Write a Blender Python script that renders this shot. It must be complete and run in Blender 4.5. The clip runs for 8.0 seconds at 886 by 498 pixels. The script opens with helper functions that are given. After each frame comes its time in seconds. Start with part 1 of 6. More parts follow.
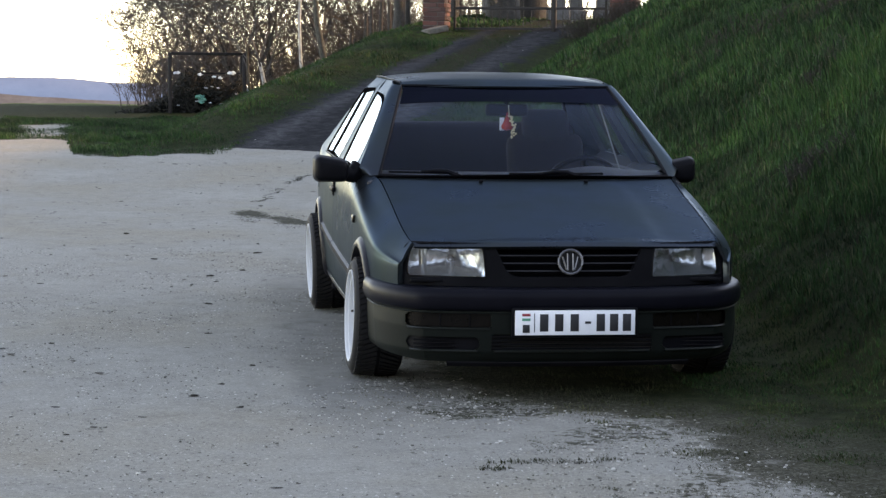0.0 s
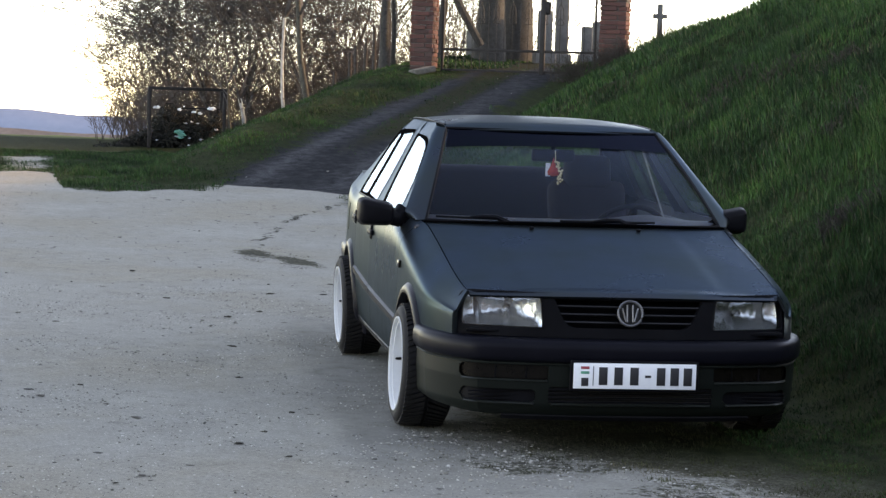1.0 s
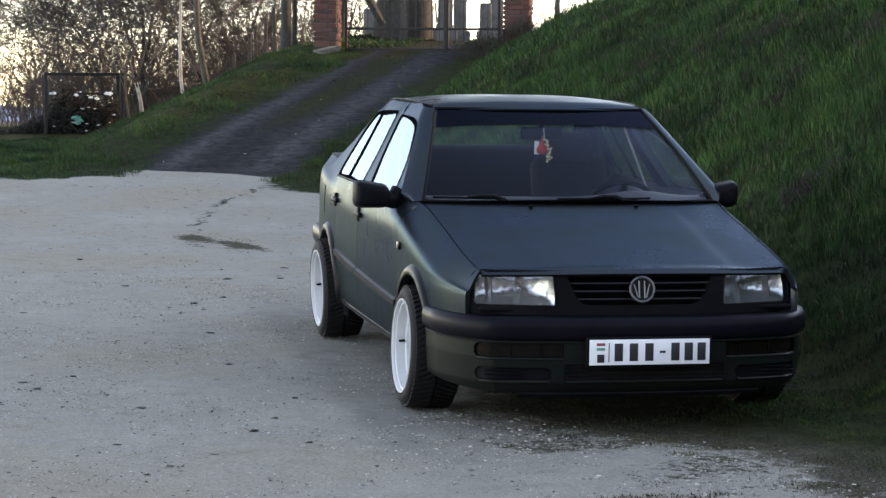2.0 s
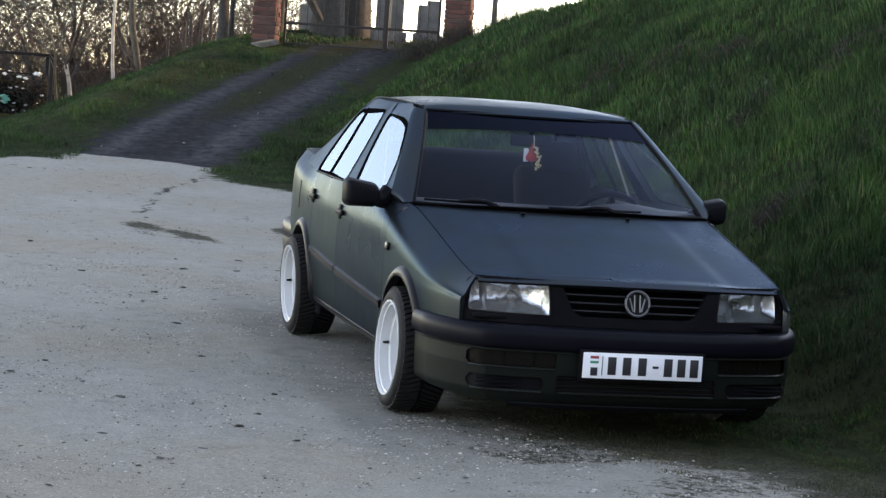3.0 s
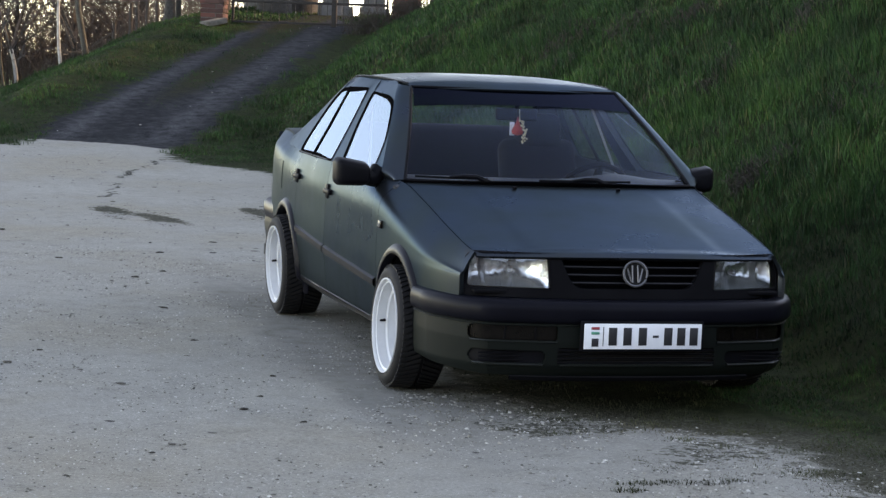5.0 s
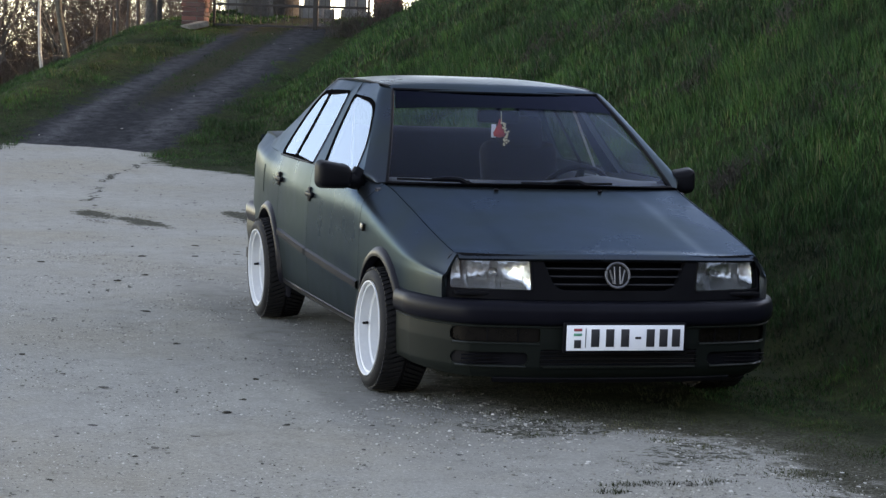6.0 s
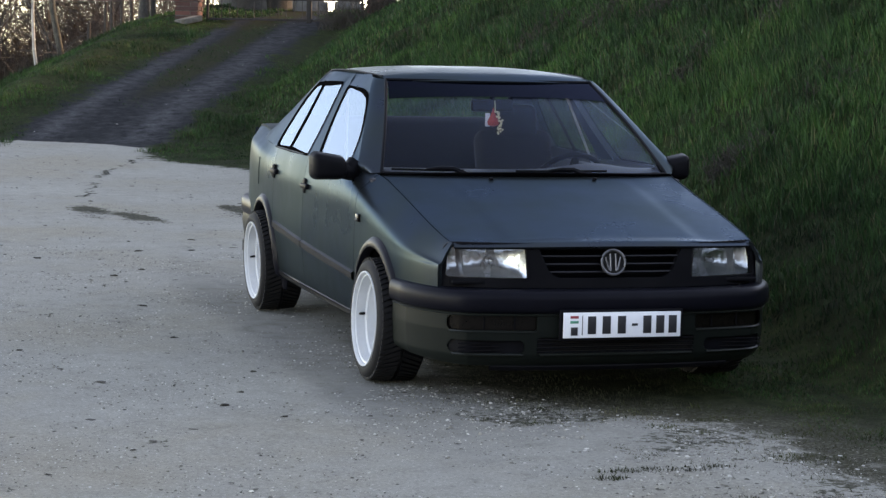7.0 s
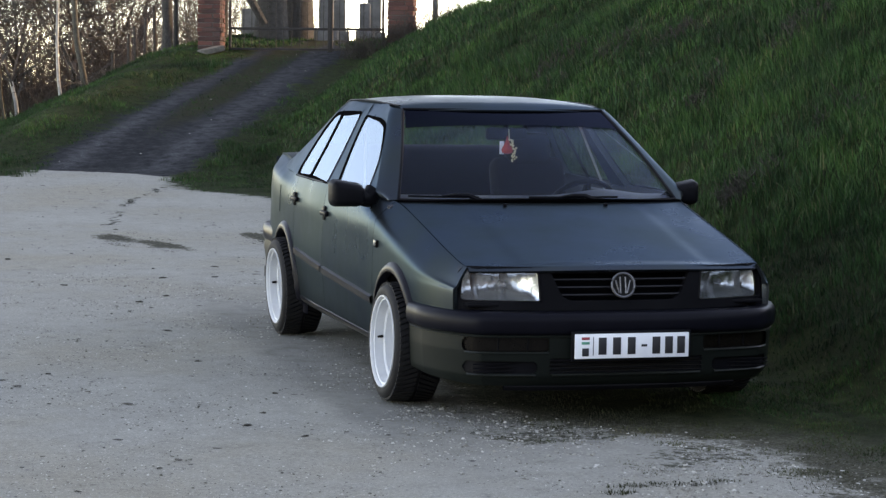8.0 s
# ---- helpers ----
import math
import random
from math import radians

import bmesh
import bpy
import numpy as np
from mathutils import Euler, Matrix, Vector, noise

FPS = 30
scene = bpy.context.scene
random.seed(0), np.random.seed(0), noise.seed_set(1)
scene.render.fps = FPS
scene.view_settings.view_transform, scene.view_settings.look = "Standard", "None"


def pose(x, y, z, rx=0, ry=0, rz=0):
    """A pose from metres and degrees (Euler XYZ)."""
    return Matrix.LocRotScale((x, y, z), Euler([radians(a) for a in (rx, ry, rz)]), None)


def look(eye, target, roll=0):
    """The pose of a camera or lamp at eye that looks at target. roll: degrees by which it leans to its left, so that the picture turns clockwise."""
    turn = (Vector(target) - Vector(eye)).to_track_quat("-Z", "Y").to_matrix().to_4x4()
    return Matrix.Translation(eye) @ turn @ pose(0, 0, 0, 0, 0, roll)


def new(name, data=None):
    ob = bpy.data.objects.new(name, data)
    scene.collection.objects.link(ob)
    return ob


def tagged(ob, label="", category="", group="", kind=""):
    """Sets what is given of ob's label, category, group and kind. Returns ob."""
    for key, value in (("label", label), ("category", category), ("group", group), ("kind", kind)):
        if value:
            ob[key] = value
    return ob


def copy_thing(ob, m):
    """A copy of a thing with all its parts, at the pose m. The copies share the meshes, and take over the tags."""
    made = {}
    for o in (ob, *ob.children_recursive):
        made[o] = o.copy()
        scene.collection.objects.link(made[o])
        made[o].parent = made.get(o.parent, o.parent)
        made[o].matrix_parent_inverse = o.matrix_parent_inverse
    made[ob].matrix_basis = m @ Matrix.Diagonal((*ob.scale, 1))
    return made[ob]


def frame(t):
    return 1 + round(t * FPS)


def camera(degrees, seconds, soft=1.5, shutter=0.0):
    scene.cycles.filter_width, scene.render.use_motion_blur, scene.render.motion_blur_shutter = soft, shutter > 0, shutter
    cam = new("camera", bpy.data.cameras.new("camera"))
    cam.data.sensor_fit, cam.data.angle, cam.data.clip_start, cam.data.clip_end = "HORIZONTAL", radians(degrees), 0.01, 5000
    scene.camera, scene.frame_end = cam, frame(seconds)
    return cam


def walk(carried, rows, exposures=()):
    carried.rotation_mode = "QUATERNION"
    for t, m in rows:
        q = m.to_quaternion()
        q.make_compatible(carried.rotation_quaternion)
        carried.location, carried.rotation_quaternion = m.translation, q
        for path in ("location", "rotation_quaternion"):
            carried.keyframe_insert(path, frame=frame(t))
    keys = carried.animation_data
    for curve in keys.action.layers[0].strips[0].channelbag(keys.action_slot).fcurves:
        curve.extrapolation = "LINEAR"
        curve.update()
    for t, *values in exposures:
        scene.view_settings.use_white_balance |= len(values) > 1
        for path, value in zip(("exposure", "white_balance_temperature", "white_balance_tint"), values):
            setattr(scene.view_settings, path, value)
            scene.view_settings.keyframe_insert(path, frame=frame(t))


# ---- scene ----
cam = camera(22.2, 8.0, soft=1.4)
PATH = [
    (0, (-1.778, -9.445, 1.406), (-1.5247, -7.4676, 1.2459), 0.55),
    (0.1, (-1.811, -9.401, 1.406), (-1.5619, -7.4231, 1.2500), 0.67),
    (0.2, (-1.843, -9.358, 1.406), (-1.5917, -7.3796, 1.2527), 0.79),
    (0.3, (-1.876, -9.314, 1.405), (-1.6198, -7.3360, 1.2599), 0.92),
    (0.4, (-1.908, -9.271, 1.405), (-1.6316, -7.2943, 1.2723), 0.78),
    (0.5, (-1.941, -9.227, 1.405), (-1.6434, -7.2533, 1.2786), 0.65),
    (0.6, (-1.983, -9.203, 1.405), (-1.6856, -7.2291, 1.2816), 0.90),
    (0.7, (-2.025, -9.179, 1.406), (-1.7283, -7.2051, 1.2821), 0.87),
    (0.8, (-2.068, -9.155, 1.406), (-1.7737, -7.1802, 1.2889), 0.84),
    (0.9, (-2.110, -9.131, 1.407), (-1.8173, -7.1559, 1.2916), 0.81),
    (1, (-2.152, -9.107, 1.407), (-1.8622, -7.1320, 1.2832), 1.89),
    (1.1, (-2.200, -9.090, 1.411), (-1.8959, -7.1178, 1.2832), 1.65),
    (1.2, (-2.248, -9.074, 1.415), (-1.9057, -7.1078, 1.2821), 1.42),
    (1.3, (-2.296, -9.057, 1.419), (-1.9267, -7.0960, 1.2868), 1.19),
    (1.4, (-2.344, -9.041, 1.423), (-1.9544, -7.0842, 1.2795), 0.96),
    (1.5, (-2.392, -9.024, 1.427), (-1.9868, -7.0704, 1.2883), 0.73),
    (1.6, (-2.470, -9.034, 1.419), (-2.0642, -7.0798, 1.2828), 0.43),
    (1.7, (-2.548, -9.043, 1.411), (-2.1459, -7.0889, 1.2701), 0.13),
    (2.8, (-2.961, -8.787, 1.404), (-2.5304, -6.8381, 1.2764), 3.93),
    (2.9, (-3.012, -8.800, 1.397), (-2.5516, -6.8576, 1.2751), 3.91),
    (3, (-3.063, -8.813, 1.391), (-2.5817, -6.8765, 1.2550), 3.90),
    (3.1, (-3.099, -8.815, 1.393), (-2.6052, -6.8833, 1.2331), 2.80),
    (3.2, (-3.135, -8.817, 1.395), (-2.6193, -6.8922, 1.2190), 1.99),
    (3.3, (-3.170, -8.818, 1.398), (-2.6432, -6.8984, 1.2093), 1.17),
    (3.4, (-3.206, -8.820, 1.400), (-2.6737, -6.9025, 1.2024), 0.35),
    (3.5, (-3.242, -8.822, 1.402), (-2.7120, -6.9049, 1.1931), 0.88),
    (3.6, (-3.253, -8.817, 1.403), (-2.7210, -6.8989, 1.2052), 1.12),
    (3.7, (-3.264, -8.811, 1.405), (-2.7392, -6.8905, 1.2181), 1.35),
    (3.8, (-3.275, -8.806, 1.406), (-2.7509, -6.8831, 1.2400), 1.80),
    (3.9, (-3.284, -8.799, 1.413), (-2.7573, -6.8766, 1.2485), 1.98),
    (4, (-3.293, -8.792, 1.419), (-2.7744, -6.8669, 1.2605), 2.16),
    (4.3, (-3.294, -8.786, 1.411), (-2.7795, -6.8600, 1.2516), 2.44),
    (4.5, (-3.295, -8.782, 1.406), (-2.7758, -6.8575, 1.2426), 2.71),
    (4.7, (-3.295, -8.784, 1.406), (-2.7741, -6.8595, 1.2441), 2.42),
    (5.8, (-3.296, -8.792, 1.407), (-2.7525, -6.8740, 1.2501), 1.72),
    (6, (-3.296, -8.794, 1.407), (-2.7498, -6.8764, 1.2505), 1.86),
    (6.2, (-3.295, -8.795, 1.406), (-2.7483, -6.8777, 1.2514), 1.23),
    (6.5, (-3.294, -8.797, 1.405), (-2.7505, -6.8785, 1.2497), 1.29),
    (6.8, (-3.289, -8.796, 1.401), (-2.7439, -6.8781, 1.2420), 0.74),
    (7, (-3.286, -8.795, 1.398), (-2.7379, -6.8786, 1.2341), 1.01),
    (7.2, (-3.300, -8.823, 1.396), (-2.7534, -6.9056, 1.2323), 1.54),
    (7.5, (-3.320, -8.864, 1.392), (-2.7785, -6.9452, 1.2342), 1.94),
    (7.6, (-3.323, -8.912, 1.396), (-2.7881, -6.9914, 1.2333), 1.44),
    (7.8, (-3.330, -9.007, 1.403), (-2.7946, -7.0850, 1.2609), 1.24),
    (8, (-3.336, -9.102, 1.411), (-2.8076, -7.1782, 1.2708), 0.65),
]
walk(cam, [(t, look(eye, target, roll)) for t, eye, target, roll in PATH], [(0.0, 3.24, 12600, 21), (8.0, 3.24, 12600, 21)])

# ---------------------------------------------------------------- light
SUN_EL, SUN_AZ = 15.0, 80.0          # degrees; azimuth clockwise from +y
world = bpy.data.worlds.new("world")
scene.world = world
world.use_nodes = True
wn = world.node_tree
sky = wn.nodes.new("ShaderNodeTexSky")
sky.sky_type = 'NISHITA'
sky.sun_disc = False
sky.sun_elevation = radians(SUN_EL)
sky.sun_rotation = radians(SUN_AZ)
sky.air_density, sky.dust_density, sky.ozone_density = 0.52, 0.08, 1.5
wn.links.new(sky.outputs[0], wn.nodes["Background"].inputs[0])
wn.nodes["Background"].inputs[1].default_value = 0.15
sun_dir = Vector((math.sin(radians(SUN_AZ)) * math.cos(radians(SUN_EL)), math.cos(radians(SUN_AZ)) * math.cos(radians(SUN_EL)), math.sin(radians(SUN_EL))))
sun = new("sun", bpy.data.lights.new("sun", 'SUN'))
sun.data.energy, sun.data.angle, sun.data.color = 0.75, radians(3.0), (1.0, 0.80, 0.56)
sun.matrix_world = look(sun_dir * 60, (0, 0, 0))

# ---------------------------------------------------------------- materials
def material(name):
    m = bpy.data.materials.new(name)
    m.use_nodes = True
    n = m.node_tree
    return m, n, n.nodes["Principled BSDF"]


def node(n, kind, **values):
    nd = n.nodes.new(kind)
    for k, v in values.items():
        if k in nd.inputs:
            nd.inputs[k].default_value = v
    return nd


def noise_of(n, scale, detail=4.0, rough=0.6, coords="Object"):
    tc = n.nodes.new("ShaderNodeTexCoord")
    t = node(n, "ShaderNodeTexNoise", Scale=scale, Detail=detail, Roughness=rough)
    n.links.new(tc.outputs[coords], t.inputs["Vector"])
    return t


def ramp(n, fac, stops):
    r = n.nodes.new("ShaderNodeValToRGB")
    e = r.color_ramp.elements
    while len(e) < len(stops):
        e.new(0.5)
    for el, (p, c) in zip(e, stops):
        el.position = p
        el.color = (*c, 1) if len(c) == 3 else c
    n.links.new(fac, r.inputs[0])
    return r


def mixc(n, fac, a, b):
    m = n.nodes.new("ShaderNodeMix")
    m.data_type = 'RGBA'
    for sock, val in ((m.inputs[0], fac), (m.inputs[6], a), (m.inputs[7], b)):
        if isinstance(val, (int, float)):
            sock.default_value = val
        elif isinstance(val, tuple):
            sock.default_value = (*val, 1)
        else:
            n.links.new(val, sock)
    return m.outputs[2]


def math_node(n, op, a, b=0.0, clamp=False):
    m = n.nodes.new("ShaderNodeMath")
    m.operation, m.use_clamp = op, clamp
    for sock, val in zip(m.inputs, (a, b)):
        if isinstance(val, (int, float)):
            sock.default_value = val
        else:
            n.links.new(val, sock)
    return m.outputs[0]


def bump(n, b, height, strength=0.3, distance=0.01):
    bp = node(n, "ShaderNodeBump", Strength=strength, Distance=distance)
    n.links.new(height, bp.inputs["Height"])
    n.links.new(bp.outputs[0], b.inputs["Normal"])


def varied(name, dark, light, scale, rough=0.7, metal=0.0, bump_amount=0.2, bump_dist=0.005, fine=None, spec=0.5):
    """Two scales of noise between two colours, with fine relief."""
    m, n, b = material(name)
    a = noise_of(n, scale)
    f = noise_of(n, fine or scale * 9, 3.0)
    mixed = math_node(n, 'ADD', math_node(n, 'MULTIPLY', a.outputs[0], 0.6), math_node(n, 'MULTIPLY', f.outputs[0], 0.4))
    c = ramp(n, mixed, [(0.34, dark), (0.66, light)])
    n.links.new(c.outputs[0], b.inputs["Base Color"])
    b.inputs["Roughness"].default_value, b.inputs["Metallic"].default_value = rough, metal
    b.inputs["Specular IOR Level"].default_value = spec
    if bump_amount:
        bump(n, b, f.outputs[0], bump_amount, bump_dist)
    return m


def glass_mat(name, tint, ior=1.5, power=5.0, gloss=(1.0, 1.0, 1.0)):
    """A thin pane: tinted see-through with a clear gloss."""
    m = bpy.data.materials.new(name)
    m.use_nodes = True
    n = m.node_tree
    n.nodes.remove(n.nodes["Principled BSDF"])
    t = node(n, "ShaderNodeBsdfTransparent")
    t.inputs[0].default_value = (*tint, 1)
    g = node(n, "ShaderNodeBsdfGlossy", Roughness=0.015)
    g.inputs[0].default_value = (*gloss, 1)
    lw = n.nodes.new("ShaderNodeLayerWeight")
    lw.inputs["Blend"].default_value = 0.5
    base = ((ior - 1) / (ior + 1)) ** 2
    fr = math_node(n, 'ADD', math_node(n, 'MULTIPLY', math_node(n, 'POWER', lw.outputs["Facing"], power), 1 - base), base)
    mx = n.nodes.new("ShaderNodeMixShader")
    n.links.new(fr, mx.inputs[0])
    n.links.new(t.outputs[0], mx.inputs[1])
    n.links.new(g.outputs[0], mx.inputs[2])
    n.links.new(mx.outputs[0], n.nodes["Material Output"].inputs[0])
    return m


# car paint: dark green metallic gone dull, with dust
PAINT, n, b = material("paint")
big, mid, fl = noise_of(n, 2.2, 5.0), noise_of(n, 9.0), noise_of(n, 900.0, 1.0)
col = ramp(n, big.outputs[0], [(0.40, (0.044, 0.054, 0.064)), (0.60, (0.047, 0.057, 0.056))])
dusted = mixc(n, math_node(n, 'MULTIPLY', mid.outputs[0], 0.02), col.outputs[0], (0.10, 0.10, 0.095))
n.links.new(dusted, b.inputs["Base Color"])
b.inputs["Metallic"].default_value = 0.90
b.inputs["Specular IOR Level"].default_value = 0.2
b.inputs["Specular Tint"].default_value = (0.382, 0.440, 0.495, 1)
rg = ramp(n, big.outputs[0], [(0.38, (0.27,) * 3), (0.62, (0.35,) * 3)])
n.links.new(rg.outputs[0], b.inputs["Roughness"])
b.inputs["Coat Weight"].default_value, b.inputs["Coat Roughness"].default_value = 0.0, 0.16
bump(n, b, fl.outputs[0], 0.03, 0.001)

BUMPER_PAINT = varied("bumper_paint", (0.0050, 0.0070, 0.0060), (0.0085, 0.0112, 0.0092), 3, 0.42, bump_amount=0.05, bump_dist=0.001, fine=200, spec=0.10)
BLACK_PLASTIC = varied("black_plastic", (0.0035, 0.0035, 0.0045), (0.007, 0.007, 0.0085), 6, 0.45, bump_amount=0.15, bump_dist=0.001, fine=300, spec=0.06)
TRIM_PLASTIC = varied("trim_plastic", (0.0032, 0.0033, 0.0055), (0.0065, 0.0066, 0.010), 5, 0.36, bump_amount=0.12, bump_dist=0.001, fine=300, spec=0.07)
GRILLE = varied("grille_plastic", (0.010, 0.010, 0.012), (0.018, 0.018, 0.021), 6, 0.48, bump_amount=0.1, bump_dist=0.001, fine=300, spec=0.16)
SEAL = varied("seal_rubber", (0.0022, 0.0022, 0.0026), (0.0045, 0.0045, 0.005), 8, 0.8, bump_amount=0, spec=0.0)
# near-black for hollows and backings: their deep shade is put into the colour
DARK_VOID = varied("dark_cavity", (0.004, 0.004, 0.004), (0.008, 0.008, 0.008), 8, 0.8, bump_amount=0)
RUBBER = varied("rubber", (0.006, 0.006, 0.007), (0.015, 0.014, 0.014), 12, 0.72, bump_amount=0.2, bump_dist=0.001, spec=0.2)
WHEEL_WHITE = varied("white_enamel", (0.46, 0.48, 0.50), (0.53, 0.545, 0.56), 5, 0.35, bump_amount=0.03)
STEEL = varied("bare_steel", (0.30, 0.30, 0.31), (0.45, 0.45, 0.46), 20, 0.35, 1.0, 0.05)
CHROME, n, b = material("chrome")
b.inputs["Base Color"].default_value, b.inputs["Metallic"].default_value, b.inputs["Roughness"].default_value = (0.58, 0.60, 0.62, 1), 0.88, 0.26
bump(n, b, noise_of(n, 30, 3).outputs[0], 0.3, 0.01)
EMBLEM = varied("dull_emblem", (0.10, 0.10, 0.105), (0.15, 0.15, 0.155), 40, 0.4, 0.6, 0.0)
CLOTH = varied("seat_cloth", (0.004, 0.004, 0.007), (0.009, 0.009, 0.014), 60, 0.95, bump_amount=0.3, bump_dist=0.002)
DASH = varied("dashboard_vinyl", (0.007, 0.007, 0.010), (0.013, 0.013, 0.018), 30, 0.55, bump_amount=0.2, bump_dist=0.001)
LINING = varied("head_lining", (0.03, 0.03, 0.034), (0.05, 0.05, 0.055), 20, 0.95)
PLATE_WHITE = varied("plate_white", (0.74, 0.76, 0.78), (0.82, 0.83, 0.84), 14, 0.38, bump_amount=0)
INK = varied("black_ink", (0.012, 0.012, 0.014), (0.02, 0.02, 0.022), 30, 0.5, bump_amount=0)
FLAG_RED = varied("flag_red", (0.30, 0.03, 0.045), (0.38, 0.05, 0.06), 60, 0.5, bump_amount=0)
FLAG_GREEN = varied("flag_green", (0.03, 0.25, 0.17), (0.05, 0.32, 0.21), 60, 0.5, bump_amount=0)
SMOKED = varied("smoked_lens", (0.004, 0.0032, 0.0026), (0.008, 0.006, 0.005), 20, 0.18, bump_amount=0, spec=0.15)
TRINKET_RED = varied("red_cloth", (0.28, 0.02, 0.02), (0.42, 0.05, 0.04), 80, 0.8)
TRINKET_BEAD = varied("gold_beads", (0.45, 0.33, 0.16), (0.75, 0.62, 0.42), 120, 0.35, 0.4)
PAPER = varied("white_card", (0.62, 0.66, 0.70), (0.72, 0.75, 0.78), 20, 0.8, bump_amount=0)
WS_GLASS = glass_mat("windscreen_glass", (0.95, 0.97, 0.98), 1.22, 6.0, (0.5, 0.64, 0.85))
SIDE_GLASS = glass_mat("side_glass", (0.86, 0.90, 0.91), 1.75, 3.8, (0.54, 0.65, 0.76))
LAMP_GLASS = glass_mat("lamp_glass", (0.90, 0.92, 0.92))
BAND_GLASS = glass_mat("tint_band", (0.035, 0.04, 0.06), 1.22, 7.0, (0.45, 0.55, 0.85))

# ---------------------------------------------------------------- building tools
def finish(name, bm, mat, smooth=True, angle=40):
    bmesh.ops.recalc_face_normals(bm, faces=bm.faces)
    if smooth:
        for f in bm.faces:
            f.smooth = True
        lim = radians(angle)
        for e in bm.edges:
            if len(e.link_faces) == 2 and e.calc_face_angle(0) > lim:
                e.smooth = False
    me = bpy.data.meshes.new(name)
    bm.to_mesh(me)
    bm.free()
    for m in (mat if isinstance(mat, (list, tuple)) else [mat]):
        me.materials.append(m)
    return me


def part(name, bm, mat, parent, label="", smooth=True, angle=40):
    ob = new(name, finish(name, bm, mat, smooth, angle))
    ob.parent = parent
    if label:
        tagged(ob, label)
    return ob


def empty(name, label, category, m=None, group="", kind=""):
    ob = new(name)
    ob.empty_display_size = 0.2
    if m is not None:
        ob.matrix_world = m
    return tagged(ob, label, category, group, kind)


def grid(fn, nu, nv, bm=None):
    bm = bm or bmesh.new()
    vs = [[bm.verts.new(fn(u / nu, v / nv)) for v in range(nv + 1)] for u in range(nu + 1)]
    for i in range(nu):
        for j in range(nv):
            bm.faces.new((vs[i][j], vs[i + 1][j], vs[i + 1][j + 1], vs[i][j + 1]))
    return bm


def solid(bm, t):
    bmesh.ops.recalc_face_normals(bm, faces=bm.faces)
    bmesh.ops.solidify(bm, geom=bm.faces[:], thickness=t)
    return bm


def box(bm, c, s, bevel=0.0, m=None, seg=2):
    r = bmesh.ops.create_cube(bm, size=1.0)
    vs = r["verts"]
    bmesh.ops.scale(bm, vec=s, verts=vs)
    if bevel:
        es = list({e for v in vs for e in v.link_edges})
        r = bmesh.ops.bevel(bm, geom=es, offset=bevel, segments=seg, affect='EDGES', profile=0.5)
        vs = list({v for f in r["faces"] for v in f.verts} | {v for v in vs if v.is_valid})
    if m is not None:
        bmesh.ops.transform(bm, matrix=m, verts=vs)
    bmesh.ops.translate(bm, vec=c, verts=vs)
    return bm


def tube(bm, pts, radii, seg=8, caps=True):
    """A round tube along points."""
    rings = []
    pts = [Vector(p) for p in pts]
    if isinstance(radii, (int, float)):
        radii = [radii] * len(pts)
    for i, p in enumerate(pts):
        d = (pts[min(i + 1, len(pts) - 1)] - pts[max(i - 1, 0)]).normalized()
        up = Vector((0, 0, 1)) if abs(d.z) < 0.9 else Vector((1, 0, 0))
        a = d.cross(up).normalized()
        c = d.cross(a)
        rings.append([bm.verts.new(p + radii[i] * (a * math.cos(k * math.tau / seg) + c * math.sin(k * math.tau / seg))) for k in range(seg)])
    for r0, r1 in zip(rings, rings[1:]):
        for k in range(seg):
            bm.faces.new((r0[k], r0[(k + 1) % seg], r1[(k + 1) % seg], r1[k]))
    if caps:
        bm.faces.new(rings[0][::-1])
        bm.faces.new(rings[-1])
    return bm


def lathe(bm, prof, seg=48, axis='X'):
    """Turns a profile of (along, radius) about the x axis."""
    rings = []
    for a, r in prof:
        rings.append([bm.verts.new((a, r * math.cos(k * math.tau / seg), r * math.sin(k * math.tau / seg))) for k in range(seg)])
    for r0, r1 in zip(rings, rings[1:]):
        for k in range(seg):
            bm.faces.new((r0[k], r0[(k + 1) % seg], r1[(k + 1) % seg], r1[k]))
    return rings


def interp(x, table):
    """Smooth curve through a table of (x, value)."""
    xs, ys = zip(*table)
    if x <= xs[0]:
        return ys[0]
    if x >= xs[-1]:
        return ys[-1]
    i = max(k for k in range(len(xs)) if xs[k] <= x)
    i = min(i, len(xs) - 2)
    t = (x - xs[i]) / (xs[i + 1] - xs[i])
    m0 = (ys[i + 1] - ys[max(i - 1, 0)]) / (xs[i + 1] - xs[max(i - 1, 0)])
    m1 = (ys[min(i + 2, len(xs) - 1)] - ys[i]) / (xs[min(i + 2, len(xs) - 1)] - xs[i])
    h = xs[i + 1] - xs[i]
    return ((2 * t ** 3 - 3 * t ** 2 + 1) * ys[i] + (t ** 3 - 2 * t ** 2 + t) * h * m0 + (3 * t ** 2 - 2 * t ** 3) * ys[i + 1] + (t ** 3 - t ** 2) * h * m1)


def rounded(pts, r, seg=4):
    """A closed outline with its corners rounded."""
    out = []
    n = len(pts)
    for i, p in enumerate(pts):
        p = Vector(p)
        a, c = Vector(pts[i - 1]), Vector(pts[(i + 1) % n])
        k = r[i] if isinstance(r, (list, tuple)) else r
        k = min(k, 0.45 * (a - p).length, 0.45 * (c - p).length)
        p0, p1 = p + (a - p).normalized() * k, p + (c - p).normalized() * k
        for j in range(seg + 1):
            t = j / seg
            out.append((1 - t) ** 2 * p0 + 2 * t * (1 - t) * p + t * t * p1)
    return out


